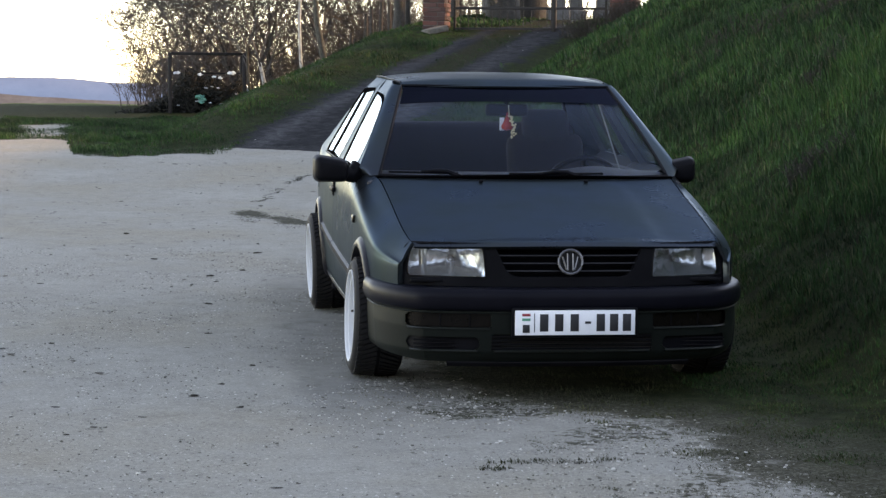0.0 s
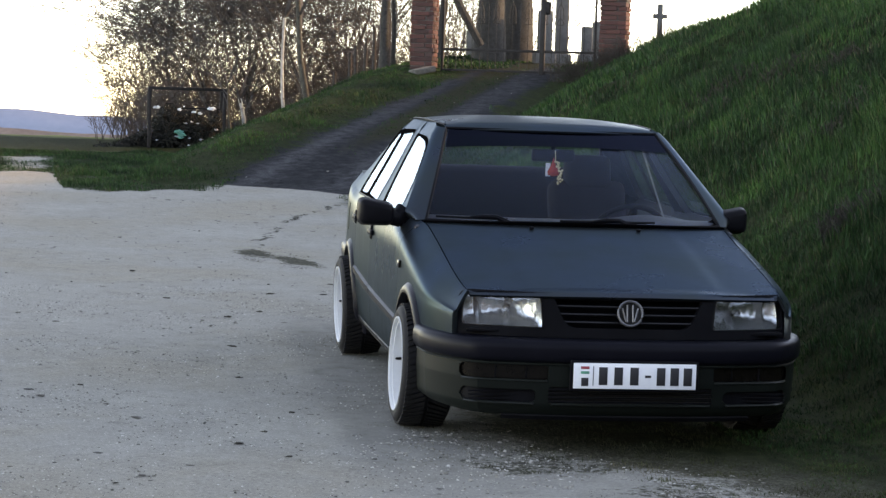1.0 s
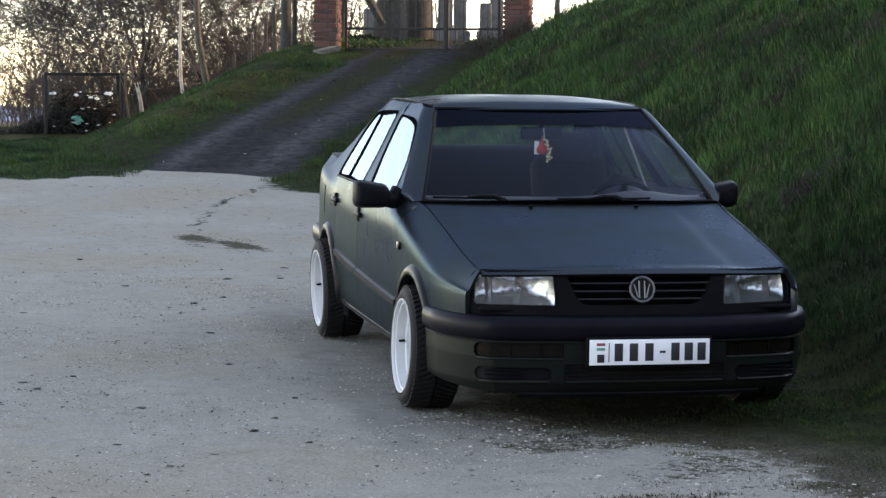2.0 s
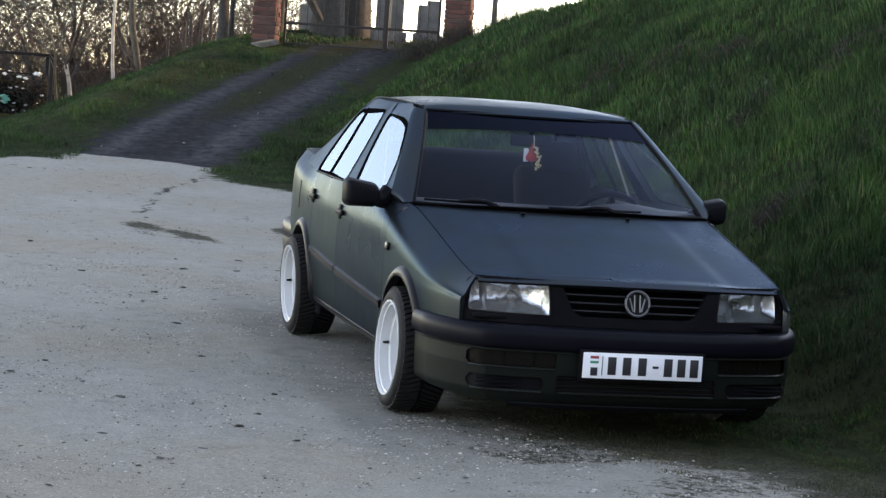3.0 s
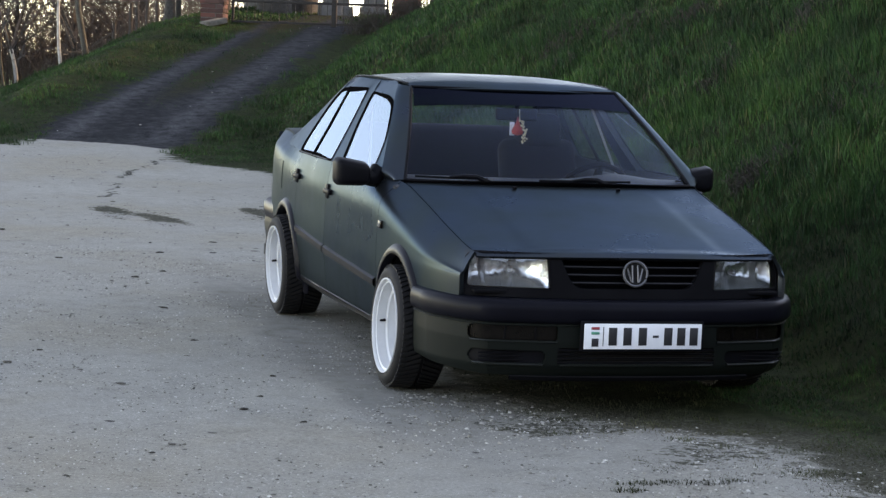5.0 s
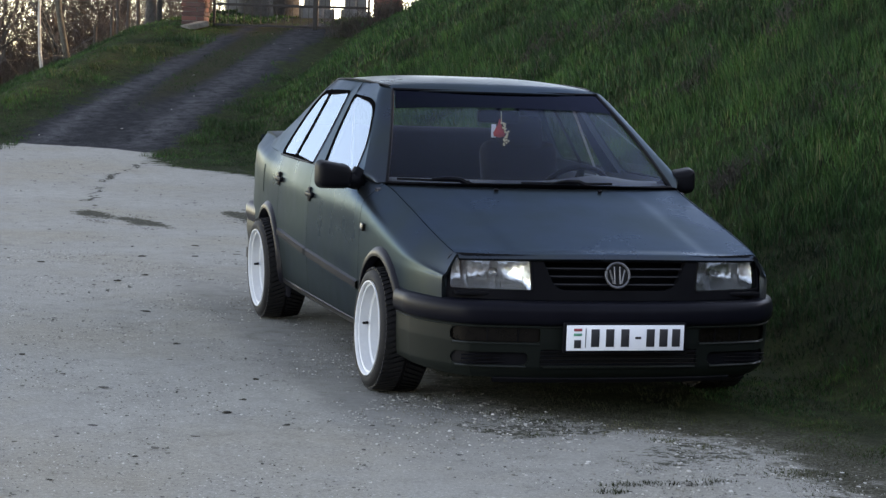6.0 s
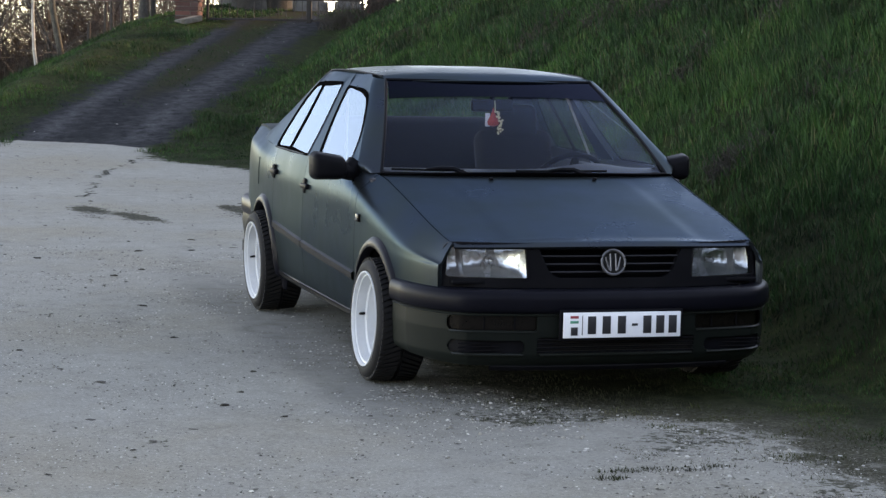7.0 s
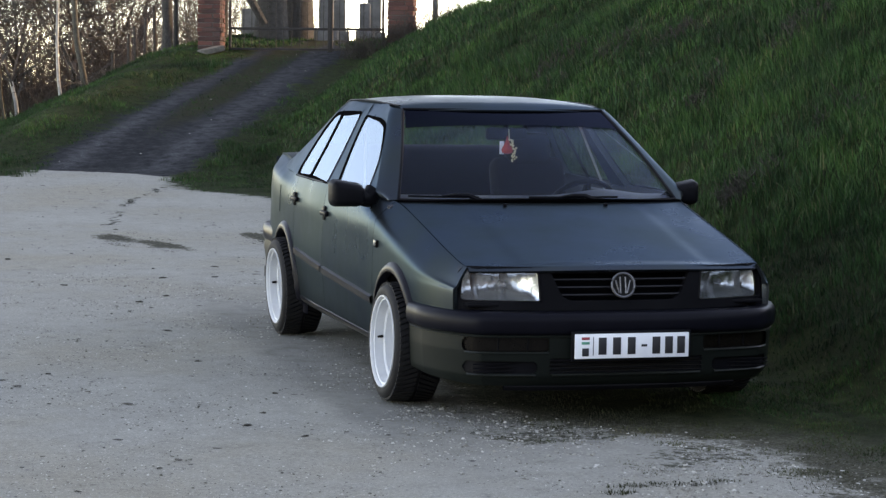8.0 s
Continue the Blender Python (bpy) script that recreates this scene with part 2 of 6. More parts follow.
def fill(loops, lift):
    """A sheet inside the first 2D loop, with the others cut out of it, lifted into space by lift(a, b)."""
    bm = bmesh.new()
    es = []
    for lp in loops:
        vs = [bm.verts.new((p[0], p[1], 0)) for p in lp]
        es += [bm.edges.new((vs[i], vs[(i + 1) % len(vs)])) for i in range(len(vs))]
    bmesh.ops.triangle_fill(bm, use_beauty=True, edges=es, normal=(0, 0, 1))
    for v in bm.verts:
        v.co = lift(v.co.x, v.co.y)
    return bm

# ---------------------------------------------------------------- the ground
LOT = ([-400, -60, -10, 0, 0.85, 3.3, 11.7, 17.7, 45, 60, 120, 400, 1000, 4200], [-3.0, -0.6, -0.12, -0.025, -0.010, 0.035, 0.14, 0.34, 0.42, 0.2, -1.3, -8.0, -20.0, -70.0])
FOOT = ([-400, -30, -10, 0, 12, 17, 20.35, 24.7, 28, 36, 60, 400], [30.0, 4.0, 1.9, 1.15, 1.30, 1.55, 2.35, 4.20, 5.55, 9.0, 20, 120])
RAMP = ([0, 1, 3, 11.5, 15, 40, 200], [0, 0.07, 0.42, 1.68, 1.92, 2.05, 2.0])
RX, RY = 0.40, 0.917                        # the lane's heading
LANE = (-0.40, 17.7)


def lane_coords(x, y):
    return (x - LANE[0]) * RX + (y - LANE[1]) * RY, (x - LANE[0]) * RY - (y - LANE[1]) * RX


def softmin(a, b, k):
    h = np.clip(0.5 + 0.5 * (b - a) / k, 0, 1)
    return b + (a - b) * h - k * h * (1 - h)


def lumps(x, y):
    return (np.sin(x * 1.7 + 0.6 * np.sin(y * 1.3)) * np.sin(y * 1.15 + 0.8 * np.sin(x * 0.9 + 2)) + 0.5 * np.sin(x * 4.1 + y * 2.3 + np.sin(y * 3.0)) * np.sin(y * 3.7 - x * 1.4))


def height(x, y):
    x, y = np.asarray(x, float), np.asarray(y, float)
    lot = np.interp(y, *LOT)
    s, lat = lane_coords(x, y)
    lane = np.interp(s, *RAMP)
    drop = 0.10 * np.clip(-lat - 1.05, 0, 1.2) + 0.42 * np.maximum(0, -lat - 2.25)
    rise = 0.13 * np.exp(-((lat + 1.75) / 0.55) ** 2) * np.clip((s - 1) / 3, 0, 1)
    base = lot + rise + np.maximum(softmin(lane, lane, 1e-6) - drop * (1 + 0 * lat), 0) * (s > 0)
    base = base - 0.02 * np.clip(-x - 5, 0, 60)
    d = (x - np.interp(y, *FOOT)) * 0.93
    top = 3.05 + 0.03 * np.clip(d, 0, 25) - base
    hill = softmin(np.interp(y, [8, 18, 28], [0.70, 0.56, 0.40]) * np.maximum(d, 0), np.maximum(top, 0.2), 0.9) + 0.0
    hill = np.where(d > 0, np.maximum(hill, 0) * np.clip(d / 0.35, 0, 1), 0)
    z = base + hill
    z = z + (0.05 * lumps(x, y) + 0.035 * lumps(x * 2.3 + 1, y * 2.3)) * np.clip(d / 1.5, 0, 1)
    z = z + 0.03 * lumps(x * 0.8, y * 0.8) * np.clip((-lat - 1.0) / 1.5, 0, 1) * np.clip((y - 18) / 2, 0, 1)
    return z


# right-hand edge of the gravel, and the left-hand verge
EDGE = ([-60, -10, -5, -2.2, -1.5, -0.9, -0.4, -0.17, 0.2, 0.6, 3.5, 5.0, 8.0, 14.5, 15.3, 15.9, 17.2, 17.6], [1.6, 0.95, 0.64, 0.42, 0.28, 0.26, 0.11, -0.18, -0.47, -0.60, -0.30, 0.55, 1.15, 1.30, 0.92, 0.45, 0.45, 0.62])


def grass_mask(x, y):
    """Above 0: grass; below 0: bare ground. Metres from the edge."""
    x, y = np.asarray(x, float), np.asarray(y, float)
    s, lat = lane_coords(x, y)
    right = x - np.interp(y, *EDGE)
    half = np.interp(s, [0, 11.5, 13.5, 40], [0.98, 1.02, 0.45, 0.2])
    half = np.where(lat < 0, np.interp(s, [0, 3, 11.5, 14, 40], [0.84, 0.78, 0.46, 0.3, 0.2]), half)
    on_lane = np.abs(lat) - half
    ahead = y - np.interp(x, [-2.73, -2.23, -1.84, -1.5, -1.3, -1.0, 1], [17.6, 17.2, 17.45, 17.85, 18.05, 18.1, 18.1])
    track = np.maximum(np.abs(x + 3.25 + 0.03 * (y - 18)) - 0.22, y - 29)
    left = np.minimum(ahead, np.where(y > 17, track, 1))
    left = np.where(x < -2.75, np.minimum(y - np.interp(x, [-6, -3.4, -2.95, -2.75], [22.1, 21.9, 21.3, 17.8]), np.maximum(track, 0.2 - 0.03 * (y - 18))), left)
    m = np.where(y < 17.55, np.where(x < -1.2, left, right), np.where(lat > 0, on_lane, np.minimum(on_lane, left)))
    m = np.where((y < 17.55) & (x < -1.2), np.minimum(left, 5), m)
    m = m + np.where(y > 17.6, 0.10 * lumps(x * 1.4, y * 1.4), 0)
    return m + 0.06 * lumps(x * 3.1, y * 3.1) + 0.03 * lumps(x * 9, y * 9)


def tar_mask(x, y):
    x, y = np.asarray(x, float), np.asarray(y, float)
    return np.minimum(y - np.interp(x, [-1.6, -0.9, -0.5, -0.2, 0.17, 0.45, 0.64, 1], [18.65, 18.62, 18.45, 18.22, 17.95, 17.65, 17.5, 17.2]), x + 1.75) + 0.02 * lumps(x * 7, y * 7)


def steps(parts):
    out = []
    for a, b, d in parts:
        out += list(np.arange(a, b - 1e-6, d))
    return np.array(out + [parts[-1][1]])


gx = steps([(-3000, -400, 400), (-400, -100, 60), (-100, -30, 10), (-30, -8, 1.4), (-8, -4, 0.25), (-4, 6, 0.06), (6, 10, 0.2), (10, 30, 1.5), (30, 100, 10), (100, 400, 60), (400, 3000, 400)])
gy = steps([(-400, -100, 60), (-100, -20, 8), (-20, -9, 0.8), (-9, -3, 0.2), (-3, 19, 0.06), (19, 34, 0.12), (34, 60, 0.6), (60, 120, 5), (120, 500, 40), (500, 4200, 400)])
X, Y = np.meshgrid(gx, gy)
Z = height(X, Y)
fine = (np.abs(X) < 6) & (Y > -6) & (Y < 22)
gm, tm = grass_mask(X, Y), tar_mask(X, Y)
rng = np.random.RandomState(5)
Z = Z + fine * (gm < 0) * (0.004 * lumps(X * 2.7, Y * 2.7) + 0.0015 * rng.randn(*X.shape))
nx, ny = len(gx), len(gy)
verts = np.stack([X.ravel(), Y.ravel(), Z.ravel()], 1)
i = np.arange(nx * ny).reshape(ny, nx)
quads = np.stack([i[:-1, :-1].ravel(), i[:-1, 1:].ravel(), i[1:, 1:].ravel(), i[1:, :-1].ravel()], 1)


def quick_mesh(name, verts, faces, smooth=True):
    """A mesh from arrays of corners and of equal-sided faces."""
    me = bpy.data.meshes.new(name)
    me.vertices.add(len(verts))
    me.vertices.foreach_set("co", np.ascontiguousarray(verts, np.float32).ravel())
    k = faces.shape[1]
    me.loops.add(faces.size)
    me.loops.foreach_set("vertex_index", np.ascontiguousarray(faces, np.int32).ravel())
    me.polygons.add(len(faces))
    me.polygons.foreach_set("loop_start", np.arange(0, faces.size, k, dtype=np.int32))
    me.polygons.foreach_set("use_smooth", np.full(len(faces), smooth, dtype=bool))
    me.update(calc_edges=True)
    return me


me = quick_mesh("ground", verts, quads)
S_, LAT_ = lane_coords(X, Y)
mid_ = np.interp(S_, [2, 5, 10, 14], [0.10, 0.02, 0.0, 0.05])
strip_v = np.where(S_ > 2.0, np.clip(1.15 - np.abs(LAT_ + mid_ - 0.05) / 0.40, 0, 1) * np.clip((S_ - 2.0) / 4, 0, 1), 0)
rut_v = np.maximum(np.exp(-((LAT_ - 0.62) / 0.22) ** 2), np.exp(-((LAT_ + 0.55) / 0.17) ** 2)) * np.clip(1.15 - S_ / 16, 0.2, 1) * np.clip((S_ + 0.3) / 1.5, 0, 1)


def blot(cx, cy, rx, ry, turn=0.0):
    """A soft patch with a ragged rim: 1 in its middle, 0 outside."""
    c_, s_ = math.cos(turn), math.sin(turn)
    u, v = (X - cx) * c_ + (Y - cy) * s_, -(X - cx) * s_ + (Y - cy) * c_
    return np.clip(1.5 - np.hypot(u / rx, v / ry) - 0.25 * lumps(X * 4, Y * 4), 0, 1)


PATCHES = ((-0.92, 10.2, 0.17, 0.62, 0.25), (-0.66, 9.55, 0.14, 0.75, 0.2), (0.33, 10.1, 0.16, 0.55, 0.0))
moss = np.maximum.reduce([blot(*q) for q in PATCHES] + [blot(0.10, -0.75, 0.50, 0.35, 0.3) * 0.66, blot(-0.35, -0.15, 0.45, 0.28, -0.4) * 0.72, blot(0.30, -1.9, 0.50, 0.45, 0.2) * 0.62])
ramp_ = lambda v, a, c: np.clip((v - a) / (c - a), 0, 1)
# wheel track along the car's flank, with the car's soft shadow painted in
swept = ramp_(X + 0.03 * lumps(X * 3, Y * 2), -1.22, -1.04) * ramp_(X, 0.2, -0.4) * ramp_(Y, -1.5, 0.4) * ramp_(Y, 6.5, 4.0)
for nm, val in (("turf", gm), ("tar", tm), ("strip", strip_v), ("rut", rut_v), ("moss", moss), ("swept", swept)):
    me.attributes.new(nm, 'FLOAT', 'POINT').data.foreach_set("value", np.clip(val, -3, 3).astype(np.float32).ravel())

GROUND, n, b = material("ground_cover")
at_turf, at_tar = n.nodes.new("ShaderNodeAttribute"), n.nodes.new("ShaderNodeAttribute")
at_turf.attribute_name, at_tar.attribute_name = "turf", "tar"
n1, n2, n3 = noise_of(n, 0.55, 5), noise_of(n, 7.0, 6, 0.65), noise_of(n, 60.0, 4, 0.7)
vor = node(n, "ShaderNodeTexVoronoi", Scale=55.0)
tc = n.nodes.new("ShaderNodeTexCoord")
n.links.new(tc.outputs["Object"], vor.inputs["Vector"])
# trodden gravel: pale dust, darker damp drifts, small stones
dust = ramp(n, n1.outputs[0], [(0.36, (0.285, 0.240, 0.172)), (0.46, (0.280, 0.256, 0.206)), (0.54, (0.292, 0.279, 0.243)), (0.64, (0.345, 0.332, 0.290))])
n4 = noise_of(n, 190.0, 3, 0.75)
grains = math_node(n, 'ADD', math_node(n, 'MULTIPLY', n3.outputs[0], 0.5), math_node(n, 'MULTIPLY', n4.outputs[0], 0.5))
grit = ramp(n, grains, [(0.36, (0.075, 0.070, 0.060)), (0.44, (0.245, 0.232, 0.200)), (0.55, (0.300, 0.286, 0.248)), (0.64, (0.56, 0.53, 0.46))])
gravel = mixc(n, 0.62, dust.outputs[0], grit.outputs[0])
patch = ramp(n, n2.outputs[0], [(0.26, (0.66,) * 3), (0.40, (0.92,) * 3), (0.60, (1.04,) * 3)])
mul = n.nodes.new("ShaderNodeMix")
mul.data_type, mul.blend_type = 'RGBA', 'MULTIPLY'
mul.inputs[0].default_value = 0.8
at_track_shade = n.nodes.new("ShaderNodeAttribute")
at_track_shade.attribute_name = "swept"
# packed gravel of the track, darkened to carry the car's shadow
packed_shade = ramp(n, n2.outputs[0], [(0.30, (0.165, 0.158, 0.138)), (0.60, (0.200, 0.194, 0.174))])
gravel = mixc(n, math_node(n, 'MULTIPLY', at_track_shade.outputs["Fac"], 0.72), gravel, packed_shade.outputs[0])
n.links.new(gravel, mul.inputs[6])
n.links.new(patch.outputs[0], mul.inputs[7])
# old tarmac
tarc = ramp(n, n2.outputs[0], [(0.30, (0.012, 0.0125, 0.014)), (0.52, (0.022, 0.0228, 0.0245)), (0.70, (0.042, 0.043, 0.044))])
at_rut = n.nodes.new("ShaderNodeAttribute")
at_rut.attribute_name = "rut"
worn = ramp(n, n3.outputs[0], [(0.32, (0.028, 0.029, 0.031)), (0.52, (0.064, 0.066, 0.070)), (0.68, (0.14, 0.14, 0.138))])
rut_f = math_node(n, 'MULTIPLY', at_rut.outputs["Fac"], ramp(n, n2.outputs[0], [(0.34, (0.15,) * 3), (0.58, (1.0,) * 3)]).outputs[0], True)
tarm = mixc(n, math_node(n, 'MULTIPLY', rut_f, 0.8), tarc.outputs[0], worn.outputs[0])
# soil under the turf
mat = ramp(n, n3.outputs[0], [(0.30, (0.028, 0.026, 0.017)), (0.50, (0.066, 0.060, 0.043)), (0.70, (0.18, 0.168, 0.138))])
soil = ramp(n, n2.outputs[0], [(0.32, (0.014, 0.014, 0.008)), (0.52, (0.018, 0.024, 0.010)), (0.74, (0.032, 0.042, 0.016))])
wob = math_node(n, 'MULTIPLY', math_node(n, 'SUBTRACT', n2.outputs[0], 0.5), 0.9)
wob2 = math_node(n, 'MULTIPLY', math_node(n, 'SUBTRACT', n3.outputs[0], 0.5), 0.35)
turf_f = math_node(n, 'MULTIPLY', math_node(n, 'ADD', math_node(n, 'ADD', at_turf.outputs["Fac"], wob), math_node(n, 'ADD', math_node(n, 'MULTIPLY', wob2, 1.4), 0.02)), 6.0, True)
tar_f = math_node(n, 'MULTIPLY', math_node(n, 'ADD', at_tar.outputs["Fac"], math_node(n, 'MULTIPLY', wob2, 0.5)), 12.0, True)
at_strip, at_moss = n.nodes.new("ShaderNodeAttribute"), n.nodes.new("ShaderNodeAttribute")
at_strip.attribute_name, at_moss.attribute_name = "strip", "moss"
earth = ramp(n, n3.outputs[0], [(0.3, (0.012, 0.012, 0.007)), (0.55, (0.026, 0.026, 0.013)), (0.75, (0.060, 0.056, 0.036))])
strip_f = math_node(n, 'MULTIPLY', math_node(n, 'SUBTRACT', math_node(n, 'ADD', at_strip.outputs["Fac"], wob), 0.25), 2.2, True)
tarm = mixc(n, math_node(n, 'MULTIPLY', strip_f, 0.95), tarm, earth.outputs[0])
moss_f = math_node(n, 'MULTIPLY', math_node(n, 'SUBTRACT', math_node(n, 'ADD', math_node(n, 'ADD', at_moss.outputs["Fac"], wob), math_node(n, 'ADD', math_node(n, 'MULTIPLY', wob2, 2.5), math_node(n, 'MULTIPLY', math_node(n, 'SUBTRACT', noise_of(n, 24.0, 4, 0.7).outputs[0], 0.5), 1.6))), 0.62), 6.0, True)
gravel_m = mixc(n, math_node(n, 'MULTIPLY', moss_f, 0.85), mul.outputs[2], earth.outputs[0])
bare = mixc(n, tar_f, gravel_m, tarm)
sep = n.nodes.new("ShaderNodeSeparateXYZ")
n.links.new(tc.outputs["Object"], sep.inputs[0])
field_f = math_node(n, 'MULTIPLY', math_node(n, 'SUBTRACT', sep.outputs[1], 44.0), 0.1, True)
field = ramp(n, n1.outputs[0], [(0.35, (0.060, 0.095, 0.028)), (0.65, (0.11, 0.135, 0.05))])
near_f = math_node(n, 'MULTIPLY', math_node(n, 'SUBTRACT', 2.2, sep.outputs[1]), 1.0, True)
thin_f = math_node(n, 'MULTIPLY', near_f, math_node(n, 'SUBTRACT', 1.0, math_node(n, 'SUBTRACT', at_turf.outputs["Fac"], math_node(n, 'MULTIPLY', wob, 0.8)), True), True)
soil_m = mixc(n, thin_f, soil.outputs[0], mat.outputs[0])
turf_c = mixc(n, field_f, soil_m, field.outputs[0])
full = mixc(n, turf_f, bare, turf_c)
n.links.new(full, b.inputs["Base Color"])
b.inputs["Roughness"].default_value = 0.93
b.inputs["Specular IOR Level"].default_value = 0.04
bump(n, b, math_node(n, 'ADD', n3.outputs[0], math_node(n, 'MULTIPLY', n4.outputs[0], 0.8)), 0.7, 0.010)
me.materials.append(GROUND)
ground = tagged(new("ground", me), "pale trodden gravel yard, old tarmac lane and grassy banks", "ground", kind="structure")


def on_ground(x, y, lift=0.0):
    return float(height(x, y)) + lift


# ---------------------------------------------------------------- grass
def turf_material(name, low, high, dry):
    m, n, b = material(name)
    geo = n.nodes.new("ShaderNodeNewGeometry")
    big = noise_of(n, 0.9, 4)
    c = ramp(n, geo.outputs["Random Per Island"], [(0.0, low), (0.55, high), (0.91, high), (0.94, dry), (1.0, dry)])
    tone = ramp(n, big.outputs[0], [(0.34, (0.42, 0.40, 0.46)), (0.50, (0.92, 0.93, 0.92)), (0.66, (1.45, 1.38, 1.10))])
    clump = ramp(n, noise_of(n, 4.5, 5, 0.65).outputs[0], [(0.34, (0.50, 0.42, 0.44)), (0.48, (0.95, 0.95, 0.95)), (0.64, (1.25, 1.22, 1.05))])
    mm = n.nodes.new("ShaderNodeMix")
    m2 = n.nodes.new("ShaderNodeMix")
    for k, src, tint in ((mm, c.outputs[0], tone), (m2, mm.outputs[2], clump)):
        k.data_type, k.blend_type = 'RGBA', 'MULTIPLY'
        k.inputs[0].default_value = 1.0
        n.links.new(src, k.inputs[6])
        n.links.new(tint.outputs[0], k.inputs[7])
    n.links.new(m2.outputs[2], b.inputs["Base Color"])
    b.inputs["Roughness"].default_value = 0.6
    b.inputs["Specular IOR Level"].default_value = 0.10
    return m


GRASS = turf_material("grass_blades", (0.006, 0.020, 0.009), (0.026, 0.076, 0.026), (0.085, 0.088, 0.048))
DRY = turf_material("dry_blades", (0.048, 0.043, 0.028), (0.088, 0.080, 0.054), (0.030, 0.046, 0.016))
TUFT = turf_material("tuft_blades", (0.022, 0.029, 0.013), (0.040, 0.050, 0.022), (0.068, 0.060, 0.038))
VERGE = turf_material("verge_blades", (0.010, 0.031, 0.012), (0.024, 0.068, 0.023), (0.060, 0.060, 0.034))


def blades(name, count, area, tall, keep, label, seed, wide=0.004, mat=None):
    """A meadow of single blades, each one bent ribbon with a pointed tip."""
    rg = np.random.RandomState(seed)
    x = rg.uniform(area[0], area[1], count)
    y = rg.uniform(area[2], area[3], count)
    clump = 0.5 + 0.5 * np.sin(x * 7 + 2 * np.sin(y * 5)) * np.sin(y * 6 + 2 * np.sin(x * 4))
    sel = keep(x, y, rg.uniform(0, 1, count), clump)
    x, y, clump = x[sel], y[sel], clump[sel]
    k = len(x)
    h = tall(x, y) * rg.uniform(0.45, 1.25, k) * (0.7 + 0.6 * clump)
    a = rg.uniform(0, math.tau, k)
    lean = rg.uniform(0.1, 0.75, k) * h
    la = rg.uniform(0, math.tau, k)
    la = np.where(rg.uniform(0, 1, k) < 0.5, la, 3.6 + 0.7 * rg.randn(k))
    w = wide * rg.uniform(0.6, 1.5, k)
    z = height(x, y) - 0.01
    base = np.stack([x, y, z], 1)
    wx = np.stack([np.cos(a) * w, np.sin(a) * w, 0 * w], 1)
    dirn = np.stack([np.cos(la) * lean, np.sin(la) * lean, 0 * lean], 1)
    up = np.stack([0 * h, 0 * h, h], 1)
    p0, p1 = base - wx, base + wx
    m0, m1 = base + dirn * 0.35 + up * 0.6 - wx * 0.8, base + dirn * 0.35 + up * 0.6 + wx * 0.8
    tip = base + dirn + up * 0.96
    vs = np.stack([p0, p1, m0, m1, tip], 1).reshape(-1, 3)
    o = (np.arange(k) * 5)[:, None]
    tri = np.concatenate([o + [0, 1, 3], o + [0, 3, 2], o + [2, 3, 4]], 0)
    me = quick_mesh(name, vs, tri, True)
    me.materials.append(mat or GRASS)
    return tagged(new(name, me), label, "grass", kind="stuff")


def turf_keep(x, y, u, clump):
    g = grass_mask(x, y)
    return (g > -0.05) & (u < np.clip(0.25 + g * 1.5, 0, 1)) & (u < 0.45 + 0.75 * clump)


def bank_tall(x, y):
    d = x - np.interp(y, *FOOT)
    return np.clip(0.020 + 0.075 * np.clip(d, 0, 1.4), 0.018, 0.125) * (0.8 + 0.4 * (lumps(x * 0.7, y * 0.7) > 0.2))


blades("bank_grass", 165000, (0.6, 4.6, -1.5, 7.0), bank_tall, turf_keep, "long green spring grass on the shaded bank", 11, 0.0023)
blades("bank_grass", 165000, (0.6, 7.5, 7.0, 17.5), bank_tall, turf_keep, "long green spring grass on the shaded bank", 12, 0.0034)
blades("bank_grass", 80000, (1.5, 10.5, 17.5, 30.0), bank_tall, turf_keep, "long green spring grass on the shaded bank", 13, 0.0055)
blades("yard_patch_grass", 30000, (-0.35, 0.9, -2.6, 0.0), lambda x, y: 0.016 + 0 * x, lambda x, y, u, c: (grass_mask(x, y) > -0.62) & (grass_mask(x, y) < 0.2) & (lumps(x * 3.1 + 2, y * 4.6) > 0.42) & (u < 0.75), "flat patches of short grass in the gravel", 19, 0.0017, TUFT)
blades("yard_grass", 80000, (-0.8, 1.6, -4.0, 5.0), lambda x, y: 0.022 + 0 * x, lambda x, y, u, c: (grass_mask(x, y) > -0.28 - 0.15 * c) & (u < np.clip(0.08 + 0.55 * (grass_mask(x, y) + 0.16), 0, 1)) & (c > 0.30) & (lumps(x * 2.2 + 1, y * 2.9) > -0.35 - grass_mask(x, y)), "short sparse grass at the edge of the gravel", 14, 0.0018, TUFT)
blades("dry_mat", 130000, (-1.0, 1.6, -2.2, 1.6), lambda x, y: 0.014 + 0 * x, lambda x, y, u, c: (u < np.clip(0.75 - 1.1 * np.abs(grass_mask(x, y) - 0.05), 0, 1) * (0.25 + 0.75 * (lumps(x * 2.6, y * 3.1) > -0.15))), "flat mat of dry and dead grass before the bumper", 17, 0.0016, DRY)
blades("verge_grass", 30000, (2.8, 9.0, 28.3, 37.0), lambda x, y: 0.06 + 0 * x, turf_keep, "rough grass inside the cemetery gate", 16, 0.009, VERGE)
blades("verge_grass", 170000, (-4.6, 3.4, 17.0, 34.0), lambda x, y: 0.028 + 0.06 * np.clip(lumps(x * 1.7, y * 1.7) + 0.15, 0, 1), turf_keep, "rough green grass on the verge of the lane", 15, 0.0042, VERGE)


